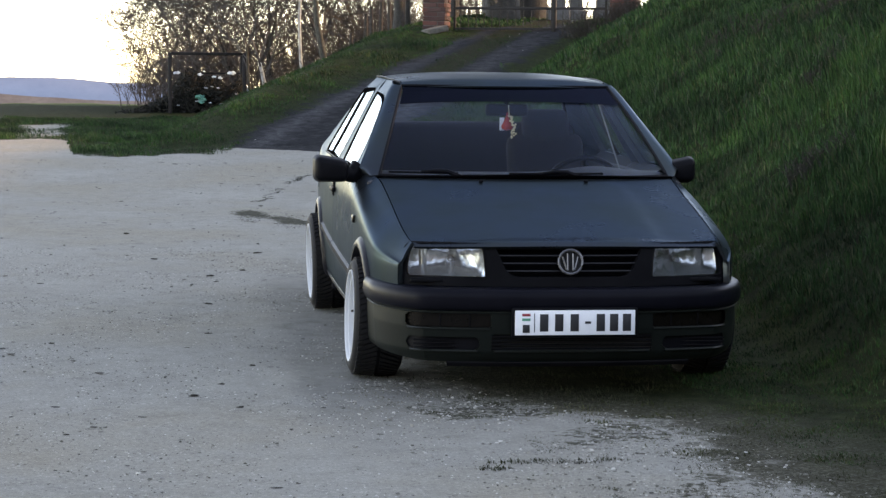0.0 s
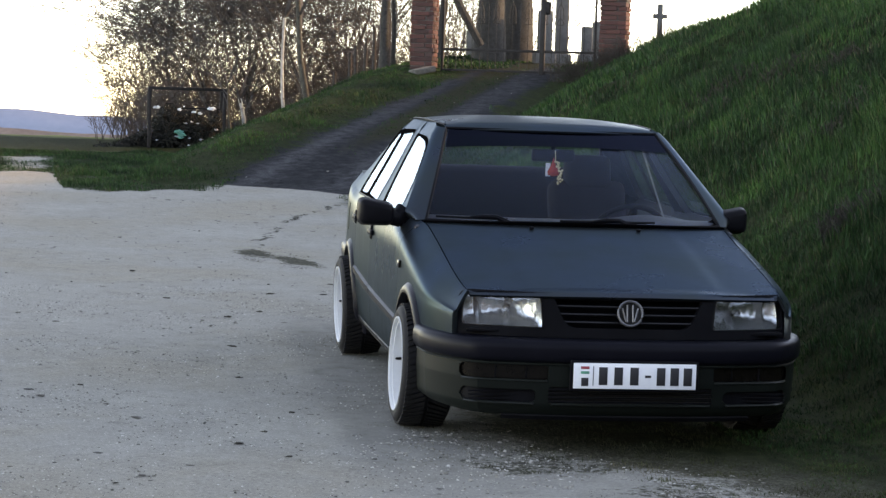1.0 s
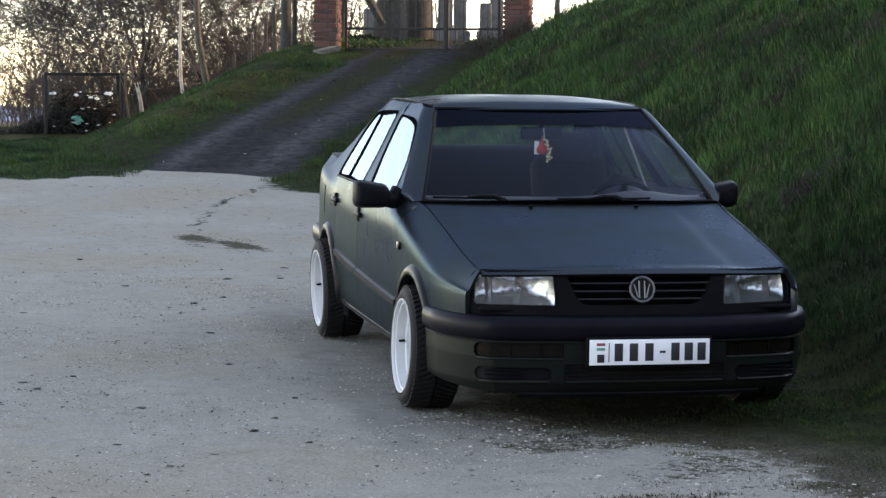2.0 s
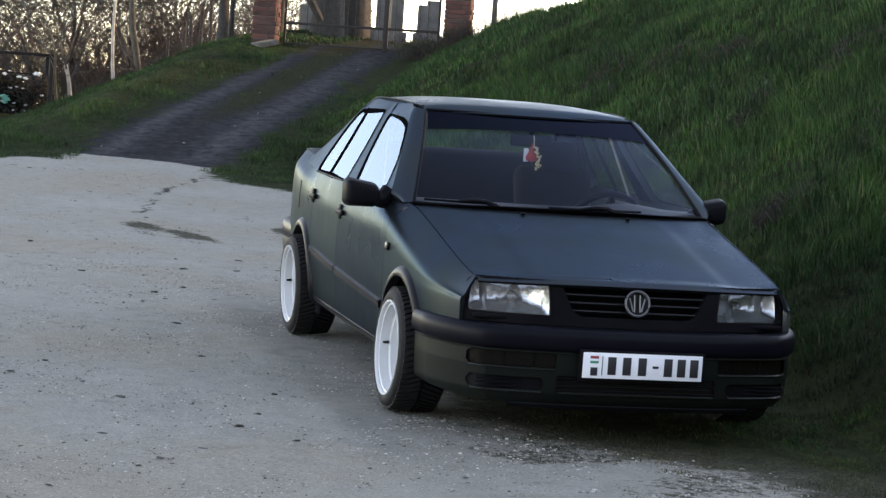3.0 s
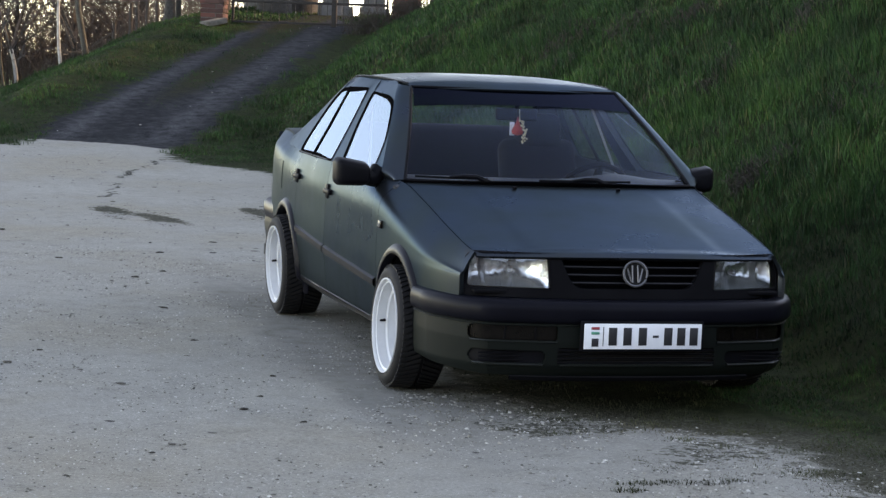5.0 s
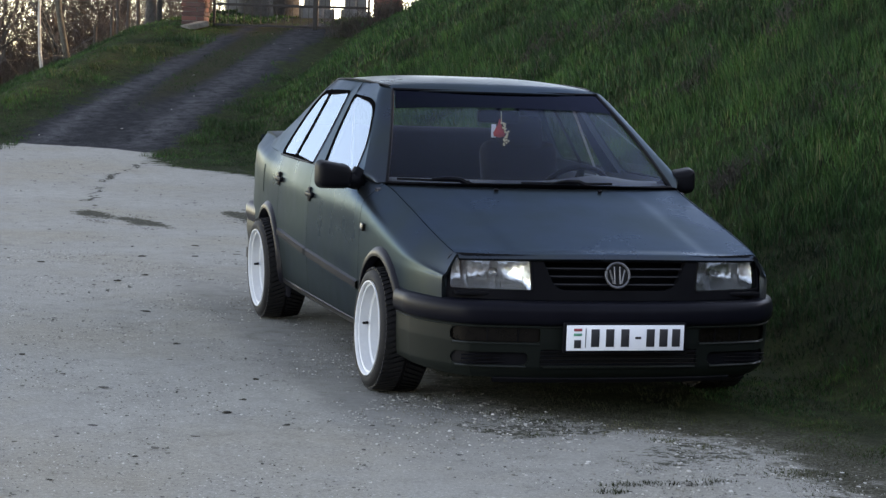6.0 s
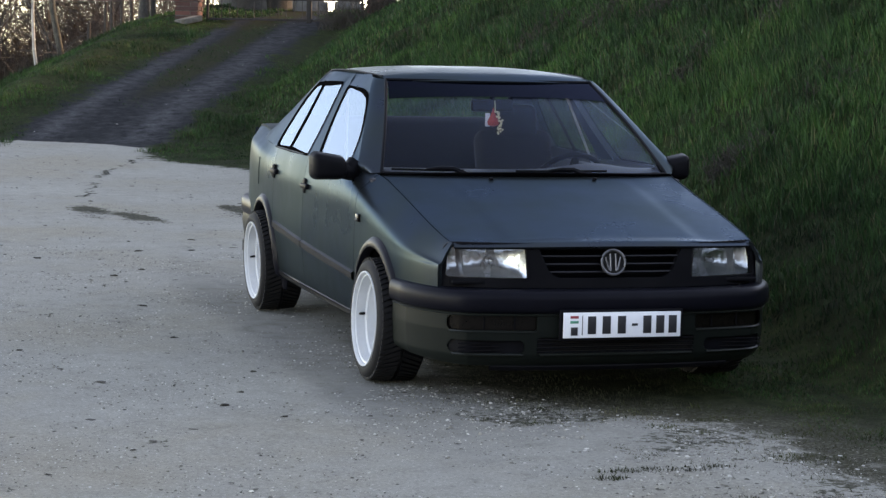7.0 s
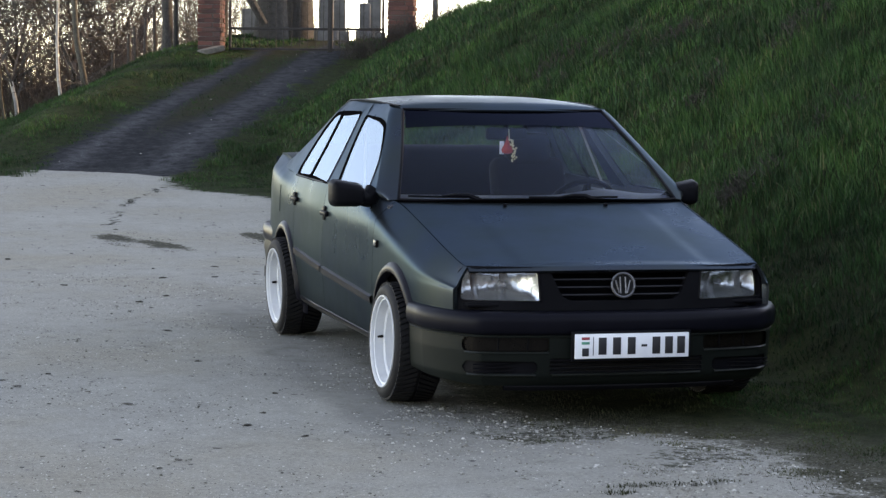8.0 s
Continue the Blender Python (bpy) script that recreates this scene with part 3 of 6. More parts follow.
# ---------------------------------------------------------------- stones and litter on the yard
def scatter(name, count, area, size, keep, mat, label, category, seed, flat=0.55, lift=0.3, lite=False):
    """Small lumps strewn over the ground: one twelve-cornered stone each."""
    rg = np.random.RandomState(seed)
    x, y = rg.uniform(area[0], area[1], count), rg.uniform(area[2], area[3], count)
    sel = keep(x, y, rg.uniform(0, 1, count))
    x, y = x[sel], y[sel]
    k = len(x)
    bm = bmesh.new()
    if lite:
        bmesh.ops.create_cone(bm, cap_ends=True, segments=4, radius1=1.0, radius2=0.55, depth=1.4)
    else:
        bmesh.ops.create_icosphere(bm, subdivisions=1, radius=1.0)
    bmesh.ops.triangulate(bm, faces=bm.faces)
    bm.verts.ensure_lookup_table()
    v0 = np.array([v.co[:] for v in bm.verts])
    f0 = np.array([[v.index for v in f.verts] for f in bm.faces])
    bm.free()
    r = size[0] * (size[1] / size[0]) ** (rg.uniform(0, 1, k) ** 2.2)
    sc = np.stack([r * rg.uniform(0.7, 1.4, k), r * rg.uniform(0.7, 1.4, k), r * flat * rg.uniform(0.6, 1.2, k)], 1)
    a = rg.uniform(0, math.tau, k)
    v = v0[None] * sc[:, None] * rg.uniform(0.45, 1.35, (k, len(v0), 1))
    ca, sa = np.cos(a)[:, None], np.sin(a)[:, None]
    vx, vy = v[..., 0] * ca - v[..., 1] * sa, v[..., 0] * sa + v[..., 1] * ca
    z = height(x, y)[:, None] + v[..., 2] + (sc[:, 2] * lift)[:, None]
    vs = np.stack([vx + x[:, None], vy + y[:, None], z], 2).reshape(-1, 3)
    fs = (f0[None] + (np.arange(k) * len(v0))[:, None, None]).reshape(-1, 3)
    me = quick_mesh(name, vs, fs, False)
    me.materials.append(mat)
    return tagged(new(name, me), label, category, kind="stuff")


def island_mat(name, stops, rough=0.9):
    m, n, b = material(name)
    geo = n.nodes.new("ShaderNodeNewGeometry")
    c = ramp(n, geo.outputs["Random Per Island"], stops)
    g = noise_of(n, 90, 3)
    n.links.new(mixc(n, math_node(n, 'MULTIPLY', g.outputs[0], 0.35), c.outputs[0], (0.12, 0.115, 0.10)), b.inputs["Base Color"])
    b.inputs["Roughness"].default_value = rough
    return m


CHIP = island_mat("limestone_chip", [(0.0, (0.15, 0.138, 0.115)), (0.6, (0.33, 0.305, 0.26)), (1.0, (0.60, 0.57, 0.51))])
PEBBLE = island_mat("dark_pebble", [(0.0, (0.05, 0.047, 0.042)), (0.5, (0.10, 0.095, 0.085)), (1.0, (0.30, 0.285, 0.26))])
LEAF = island_mat("dead_leaf", [(0.0, (0.014, 0.012, 0.008)), (0.6, (0.032, 0.026, 0.018)), (1.0, (0.06, 0.048, 0.032))])
bare_ground = lambda x, y, u: (grass_mask(x, y) < 0.15) & (tar_mask(x, y) < 0)
scatter("limestone_chips", 34000, (-1.15, 0.9, -2.6, 0.8), (0.0024, 0.0120), lambda x, y, u: (grass_mask(x, y) < 0.35) & (u < np.interp(grass_mask(x, y), [-0.9, -0.5, -0.1, 0.1, 0.3], [0.05, 0.45, 0.55, 0.12, 0.03]) * (0.25 + 0.75 * (lumps(x * 2.6, y * 2.6) > -0.1))), CHIP, "pale limestone chips at the edge of the yard", "gravel", 31, 0.4, 0.3, True)
scatter("twig_scraps", 7000, (-1.15, 0.9, -3.2, 0.8), (0.003, 0.014), lambda x, y, u: (grass_mask(x, y) < 0.3) & (u < np.interp(grass_mask(x, y), [-0.9, -0.4, 0.1], [0.05, 0.35, 0.7])), LEAF, "dark scraps of dead grass and twig on the gravel", "leaf litter", 37, 0.15, 0.4, True)
scatter("yard_pebbles", 3600, (-4.0, 1.0, -3.0, 18.5), (0.0022, 0.010), bare_ground, PEBBLE, "small grey and dark pebbles on the yard", "pebbles", 32)
scatter("dead_leaves", 700, (-3.4, 1.2, -3.0, 16.5), (0.010, 0.036), lambda x, y, u: bare_ground(x, y, u) & (u < np.where(lumps(x * 1.1, y * 0.6) > 0.1, 0.85, 0.25)), LEAF, "scraps of dead leaf and turf on the yard", "leaf litter", 33, 0.12, 0.6)
GRIT = island_mat("yard_grit", [(0.0, (0.05, 0.045, 0.036)), (0.45, (0.16, 0.148, 0.12)), (0.55, (0.36, 0.34, 0.29)), (1.0, (0.60, 0.57, 0.50))])
CRUMB = island_mat("dirt_crumb", [(0.0, (0.014, 0.013, 0.008)), (0.6, (0.030, 0.029, 0.016)), (1.0, (0.055, 0.05, 0.036))])


def by_crack(x, y, u):
    """Near a crooked crack across the yard."""
    cx = np.interp(y, [11.7, 12.4, 13.4, 14.1, 14.9, 15.6, 16.3], [-0.80, -0.66, -0.45, -0.33, -0.10, 0.16, 0.36]) + 0.03 * np.sin(y * 9) + 0.015 * np.sin(y * 31)
    return (np.abs(x - cx) < 0.05 * u ** 2 + 0.006) & (lumps(x * 2 + 3, y * 2.3) > -0.45)


def by_patch(x, y, u):
    d = np.minimum.reduce([np.hypot((x - q[0]) / q[2], (y - q[1]) / q[3]) for q in PATCHES])
    return u < 0.9 - 0.7 * d + 0.5 * lumps(x * 6, y * 3)


scatter("crack_dirt", 26000, (-0.95, 0.5, 11.6, 16.4), (0.007, 0.022), by_crack, CRUMB, "broken line of dark dirt along a crack", "dirt", 35, 0.16, 0.2)
scatter("moss_patch", 14000, (-1.3, 0.6, 8.6, 11.2), (0.004, 0.016), by_patch, CRUMB, "ragged patch of dark moss and dirt on the yard", "moss", 36, 0.14, 0.2, True)
scatter("yard_grit", 30000, (-3.2, 0.6, -2.6, 7.0), (0.0022, 0.0070), bare_ground, GRIT, "fine pale and dark grit strewn over the yard", "gravel", 38, 0.45, 0.3, True)
scatter("lane_stones", 60, (-1.0, 5.0, 19.0, 28.0), (0.008, 0.022), lambda x, y, u: (grass_mask(x, y) < -0.1) & (tar_mask(x, y) > 0), CHIP, "loose pale stones on the lane", "gravel", 34)


# single clods of turf lying about
CLOD = varied("turf_clod", (0.016, 0.014, 0.010), (0.045, 0.038, 0.026), 60, 0.95, bump_amount=0.6, bump_dist=0.006)
rng = random.Random(17)
for x, y, r in ((-1.50, 2.27, 0.035), (-1.42, -0.01, 0.032), (-1.32, 1.15, 0.036), (-2.29, 1.94, 0.030), (-1.48, 0.60, 0.042), (-1.61, 0.29, 0.044), (-2.12, -0.65, 0.028), (-1.47, 3.53, 0.050), (-1.78, 6.18, 0.040), (-2.47, -1.06, 0.024), (-1.42, 5.07, 0.060), (-1.20, 5.4, 0.05), (-1.05, 6.6, 0.055), (-2.0, 8.2, 0.05), (-0.55, 7.4, 0.06), (-1.62, 1.75, 0.022)):
    bm = bmesh.new()
    bmesh.ops.create_icosphere(bm, subdivisions=2, radius=1.0)
    long_, turn_ = rng.uniform(1.0, 1.7), rng.uniform(-0.5, 0.5)
    for v in bm.verts:
        k = rng.uniform(0.20, 0.55)
        v.co = Vector((v.co.x * r * long_ * k, v.co.y * r * k, max(v.co.z, -0.2) * r * 0.36 * k))
    bmesh.ops.rotate(bm, matrix=Matrix.Rotation(turn_, 3, 'Z'), verts=bm.verts)
    bmesh.ops.translate(bm, vec=(x, y, on_ground(x, y) + 0.002), verts=bm.verts)
    tagged(new("turf_clod", finish("turf_clod", bm, CLOD, False)), "small dark clod of dry turf on the pale yard", "clod", "clods on the yard")


# tufts standing in the gravel
def tuft_keep(cx, cy, rx, ry, fillr=1.0):
    return lambda x, y, u, c: (np.hypot((x - cx) / rx, (y - cy) / ry) < 1 - 0.35 * c) & (u < fillr)


for k, (cx, cy, rx, ry, cnt) in enumerate(((-0.28, -1.33, 0.36, 0.055, 900), (-0.56, -1.45, 0.09, 0.05, 260), (0.30, -1.20, 0.22, 0.08, 420), (0.20, -0.62, 0.30, 0.09, 450), (-0.45, -0.33, 0.10, 0.05, 160), (0.48, -2.0, 0.35, 0.16, 800), (-0.62, -0.20, 0.07, 0.04, 90), (0.62, -0.8, 0.35, 0.2, 900), (0.75, -1.35, 0.22, 0.10, 500), (0.50, -1.05, 0.14, 0.06, 260), (0.36, -0.35, 0.25, 0.07, 420), (-0.02, -0.48, 0.14, 0.05, 200), (0.78, -0.25, 0.25, 0.15, 600), (0.55, -1.65, 0.2, 0.07, 300))):
    blades("grass_tuft", cnt, (cx - rx, cx + rx, cy - ry, cy + ry), lambda x, y: 0.020 + 0 * x, tuft_keep(cx, cy, rx, ry), "low tuft of grass growing through the gravel", 50 + k, 0.0018, TUFT)

blades("lane_grass", 26000, (-0.2, 5.2, 19.5, 30.5), lambda x, y: 0.035 + 0 * x, lambda x, y, u, c: (np.abs(lane_coords(x, y)[1] - 0.05) < 0.24 + 0.16 * c) & (grass_mask(x, y) < 0) & (u < np.clip((lane_coords(x, y)[0] - 2.5) / 5, 0, 1)) & (lumps(x * 1.6 + 4, y * 1.6) > -0.05), "worn grass strip between the ruts of the lane", 18, 0.0042, VERGE)

# ---------------------------------------------------------------- the car
CAR_POSE = pose(-0.004, 0.0, 0.0, 1.03, 0, 0.7)
car = empty("car", "dull dark green lowered saloon car with white dished wheels on gravel", "car", CAR_POSE)

HALF = [(0.18, 0.728), (0.26, 0.756), (0.36, 0.788), (0.5, 0.812), (0.8, 0.826), (1.3, 0.830), (2.2, 0.828), (3.0, 0.815), (3.6, 0.792), (3.95, 0.755), (4.15, 0.705), (4.28, 0.63)]
SHOULDER_Z = [(0.18, 0.648), (0.5, 0.716), (0.9, 0.800), (1.22, 0.862), (1.45, 0.880), (2.2, 0.885), (3.0, 0.892), (3.4, 0.912), (3.7, 0.940), (4.1, 0.950), (4.28, 0.915)]
SHOULDER_X = [(0.18, 0.668), (0.22, 0.680), (0.30, 0.689), (0.5, 0.697), (1.0, 0.704), (1.22, 0.716), (1.36, 0.756), (1.5, 0.788), (2.2, 0.796), (3.0, 0.780), (3.4, 0.738), (3.65, 0.692), (4.1, 0.655), (4.28, 0.60)]
AXLES, HUB_Z, ARCH_R = (0.85, 3.325), 0.25, 0.325


def side_profile(y):
    """Half section of the flank: rounded sill, slightly bellied door, soft shoulder crease, shelf up to the glass."""
    w, zb, xb = interp(y, HALF), interp(y, SHOULDER_Z), interp(y, SHOULDER_X)
    zc, d = zb - 0.082, w - xb
    k = 0.014 + 0.05 * max(0.0, d - 0.05)
    return [(w - 0.10, 0.185), (w - 0.050, 0.190), (w - 0.024, 0.24), (w - 0.009, 0.36), (w - 0.001, 0.47), (w, 0.55), (w - 0.002, 0.55 + (zc - 0.55) * 0.4),
            (w - 0.3 * k, 0.55 + (zc - 0.55) * 0.75), (w - k, zc), (xb + (d - k) * 0.62, zb - 0.046), (xb + (d - k) * 0.22, zb - 0.014), (xb, zb)]


def side_point(y, s):
    p = side_profile(y)
    k = s * (len(p) - 1)
    tabx, tabz = [(i, q[0]) for i, q in enumerate(p)], [(i, q[1]) for i, q in enumerate(p)]
    return interp(k, tabx), interp(k, tabz)


def in_arch(y, z):
    for ya in AXLES:
        if math.hypot(y - ya, z - HUB_Z) < ARCH_R and z < 0.8:
            return ya
    return None


def side_skin(sign, y0, y1, step=0.03, lift=0.0, inset=0.0):
    """One flank between two stations, with the wheel openings left out."""
    ny, ns = max(2, round((y1 - y0) / step)), 34
    bm = bmesh.new()
    vs = []
    for i in range(ny + 1):
        y = y0 + (y1 - y0) * i / ny
        row = []
        for j in range(ns + 1):
            x, z = side_point(y, j / ns)
            yy = y
            for ya in AXLES:
                d = math.hypot(y - ya, z - HUB_Z)
                if abs(d - ARCH_R) < 0.022 and z < 0.75:
                    yy, z = ya + (y - ya) * ARCH_R / d, HUB_Z + (z - HUB_Z) * ARCH_R / d
            row.append(bm.verts.new((sign * (x + lift), yy, z)))
        vs.append(row)
    for i in range(ny):
        for j in range(ns):
            q = (vs[i][j], vs[i + 1][j], vs[i + 1][j + 1], vs[i][j + 1])
            c = sum((v.co for v in q), Vector()) / 4
            if in_arch(c.y, c.z) is None:
                bm.faces.new(q)
    bmesh.ops.delete(bm, geom=[v for v in bm.verts if not v.link_faces], context='VERTS')
    return solid(bm, 0.012)


# shut lines of the doors: gaps of 5 mm between the flank pieces
GAP = 0.004
for sign in (1, -1):
    part("front_fender", side_skin(sign, 0.198, 1.235 - GAP), PAINT, car)
    fd = part("front_door", side_skin(sign, 1.235, 2.30 - GAP), PAINT, car)
    rd = part("rear_door", side_skin(sign, 2.30, 3.06 - GAP), PAINT, car)
    part("rear_fender", side_skin(sign, 3.06, 4.28), PAINT, car)
    for door, y0, y1 in ((fd, 1.24, 2.29), (rd, 2.305, 3.05)):
        bm = bmesh.new()

        def inner(u, v, y0=y0, y1=y1):
            y = y0 + (y1 - y0) * u
            x, z = side_point(y, 1.0)
            return (sign * (x - 0.02 - 0.05 * v), y, z + 0.004 - 0.05 * v)

        part("window_ledge", grid(inner, 10, 2, bm), BLACK_PLASTIC, door)
    for door, yh, zh in ((fd, 2.215, 0.735), (rd, 3.08 - 0.09, 0.757)):
        xh = side_point(yh, 0.72)[0] + 0.004
        bm = bmesh.new()
        box(bm, (sign * (xh + 0.014), yh + 0.02, zh), (0.022, 0.13, 0.026), 0.008)
        box(bm, (sign * (xh + 0.004), yh + 0.045, zh), (0.022, 0.05, 0.075), 0.01)
        part("door_handle", bm, BLACK_PLASTIC, door, "black plastic door handle")

# rub strips along the doors and fenders
def strip(sign, y0, y1, z0, z1, hgt, out, name, mat):
    def f(u, v):
        y = y0 + (y1 - y0) * u
        zc = z0 + (z1 - z0) * u
        a = (v - 0.5) * 2
        z = zc + a * hgt / 2
        k = min(range(60), key=lambda i: abs(side_point(y, 0.15 + 0.5 * i / 60)[1] - z))
        x = side_point(y, 0.15 + 0.5 * k / 60)[0]
        return (sign * (x + (out if abs(a) < 0.9 else 0.0) - 0.001), y, z)

    return part(name, grid(f, 16, 6), mat, car)


for sign in (1, -1):
    strip(sign, 1.245, 2.285, 0.398, 0.440, 0.044, 0.014, "rub_strip", TRIM_PLASTIC)
    strip(sign, 2.310, 3.00, 0.441, 0.478, 0.044, 0.014, "rub_strip", TRIM_PLASTIC)
    strip(sign, 1.20, 2.96, 0.212, 0.222, 0.030, 0.006, "sill_strip", BLACK_PLASTIC)
    # wheel arch flares
    for ya, a0, a1 in ((AXLES[0], 36, 200), (AXLES[1], -20, 150)):
        def flare(u, v, ya=ya, a0=a0, a1=a1):
            a = radians(a0 + (a1 - a0) * u)
            r = ARCH_R - 0.012 + 0.052 * v
            y, z = ya - r * math.cos(a), HUB_Z + r * math.sin(a)
            w = interp(y, HALF)
            sp = min((abs(side_point(y, k / 40)[1] - z), side_point(y, k / 40)[0]) for k in range(40))[1]
            base = min(sp, w)
            out = 0.020 * math.sin(math.pi * min(1, 0.25 + v * 0.75)) ** 0.7
            inn = -0.03 if v < 0.01 else 0.0
            return (sign * (base + out + inn), y, z)

        part("wheel_arch_trim", grid(flare, 40, 6), TRIM_PLASTIC, car)
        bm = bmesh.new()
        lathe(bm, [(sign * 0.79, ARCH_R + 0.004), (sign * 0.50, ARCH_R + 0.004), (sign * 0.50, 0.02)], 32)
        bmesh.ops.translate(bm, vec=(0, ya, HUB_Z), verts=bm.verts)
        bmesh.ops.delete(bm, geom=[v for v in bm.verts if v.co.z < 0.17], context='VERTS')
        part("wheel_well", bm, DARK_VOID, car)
    # side repeater lamp
    bm = bmesh.new()
    xr = side_point(1.16, 0.60)[0]
    box(bm, (sign * (xr + 0.004), 1.165, 0.672), (0.016, 0.05, 0.036), 0.006)
    part("side_repeater", bm, SMOKED, car)
    bm = bmesh.new()
    box(bm, (sign * (xr + 0.011), 1.165, 0.672), (0.006, 0.034, 0.020), 0.002)
    part("repeater_lens", bm, EMBLEM, bpy.data.objects[car.children[-1].name], "pale clear lens")

# fuel flap in the rear fender
def flap(u, v):
    y, z = 3.50 + 0.15 * u, 0.655 + 0.15 * v
    k = min(range(80), key=lambda i: abs(side_point(y, 0.35 + 0.6 * i / 80)[1] - z))
    return (-side_point(y, 0.35 + 0.6 * k / 80)[0] - 0.003, y, z)


part("fuel_flap", solid(grid(flap, 8, 8), 0.004), PAINT, car)

# bonnet
def front_y(x):
    return 0.085 + 0.115 * (abs(x) / 0.69) ** 3


def bonnet(u, v):
    a = (u - 0.5) * 2
    yf, yr = front_y(a * 0.66) + 0.004, 1.05 + 0.165 * a * a
    y = yf + (yr - yf) * v
    e = interp(y, SHOULDER_X) - 0.006
    x = a * e
    z = interp(max(y, 0.2), SHOULDER_Z) + 0.002 + (0.010 + 0.024 * v) * (1 - a * a)
    z += 0.0065 * (1 / (1 + math.exp((abs(x) - 0.43) * 90)) - 0.5) * min(1, 4 * (1 - v) + 0.2) * min(1, v * 8)
    t = max(0.0, 1 - (y - yf) / 0.10)
    z -= 0.008 * t ** 2.2
    if v < 0.001:
        z -= 0.012
        y += 0.002
    return (x, y, z)


part("bonnet", solid(grid(bonnet, 64, 44), 0.012), PAINT, car, "dark green bonnet with dull patches")


def cowl(u, v):
    a = (u - 0.5) * 2
    y = 1.045 + 0.165 * a * a + 0.11 * v
    return (a * 0.715, y, 0.868 - 0.004 * v + 0.02 * (1 - a * a) - 0.028 * math.sin(math.pi * v))


part("scuttle", grid(cowl, 24, 4), BLACK_PLASTIC, car)
for x in (-0.25, 0.25):
    bm = bmesh.new()
    box(bm, (x, 1.01, 0.862), (0.020, 0.012, 0.012), 0.003)
    part("washer_jet", bm, BLACK_PLASTIC, car)

# boot lid and tail
def boot(u, v):
    a = (u - 0.5) * 2
    y = 3.56 + 0.70 * v
    e = interp(y, SHOULDER_X) + 0.002
    z = interp(y, SHOULDER_Z) + 0.012 * (1 - a * a) + 0.012 * math.sin(math.pi * v)
    return (a * e, y, z)


part("boot_lid", solid(grid(boot, 24, 16), 0.012), PAINT, car)


def tail(u, v):
    a = (u - 0.5) * 2
    z = 0.30 + 0.63 * v
    return (a * 0.655, 4.275 + 0.03 * (1 - a * a) + 0.02 * (1 - v), z)


part("tail_panel", grid(tail, 12, 8), PAINT, car)


def bumper_loop(u, depth=0.0, rear=False):
    """Plan of a bumper from flank to flank: u from 0 to 1."""
    a = (u - 0.5) * 2
    s = 1 if a >= 0 else -1
    a = abs(a)
    if not rear:
        # centre, corner, flank
        if a < 0.66:
            t = a / 0.66
            x, y = 0.64 * t, 0.0 + 0.075 * t ** 2.6
        elif a < 0.86:
            t = (a - 0.66) / 0.20
            ax_, ay_ = math.sin(t * math.pi / 2), 1 - math.cos(t * math.pi / 2)
            k = 0.5
            x, y = 0.64 + 0.18 * (k * ax_ + (1 - k) * t), 0.075 + 0.315 * (k * ay_ + (1 - k) * t)
        else:
            t = (a - 0.86) / 0.14
            x, y = 0.82 + 0.010 * t, 0.39 + 0.155 * t
    else:
        if a < 0.62:
            t = a / 0.62
            x, y = 0.62 * t, 4.37 - 0.05 * t ** 2.6
        elif a < 0.80:
            t = (a - 0.62) / 0.18
            x, y = 0.62 + 0.155 * math.sin(t * math.pi / 2), 4.32 - 0.24 * (1 - math.cos(t * math.pi / 2))
        else:
            t = (a - 0.80) / 0.20
            x, y = 0.775 + 0.012 * t, 4.08 - 0.46 * t
    return s * x, y


def bumper_part(prof, name, mat, rear=False, nu=90, span=(0.0, 1.0), label="", parent=None):
    """Sweeps a profile of (outward, z) along the bumper's plan."""
    def f(u, v):
        k = min(len(prof) - 1.0001, v * (len(prof) - 1))
        i = int(k)
        t = k - i
        o, z = prof[i][0] * (1 - t) + prof[i + 1][0] * t, prof[i][1] * (1 - t) + prof[i + 1][1] * t
        uu = span[0] + (span[1] - span[0]) * u
        x, y = bumper_loop(uu, rear=rear)
        x2, y2 = bumper_loop(min(uu + 0.004, 1), rear=rear)
        x1, y1 = bumper_loop(max(uu - 0.004, 0), rear=rear)
        d = Vector((x2 - x1, y2 - y1)).normalized()
        nrm = Vector((d.y, -d.x)) if not rear else Vector((-d.y, d.x))
        return (x + nrm.x * o, y + nrm.y * o, z)

    return part(name, grid(f, nu, len(prof) - 1), mat, parent or car, label, angle=50)


# front bumper: upper rubber band, painted lower half with its openings
bp_prof = [(-0.06, 0.471), (-0.012, 0.470), (0.006, 0.464), (0.015, 0.450), (0.018, 0.430), (0.018, 0.405), (0.014, 0.386), (0.003, 0.375), (-0.03, 0.373)]
bumper_part(bp_prof, "front_bumper", TRIM_PLASTIC, label="black rubber bumper band")


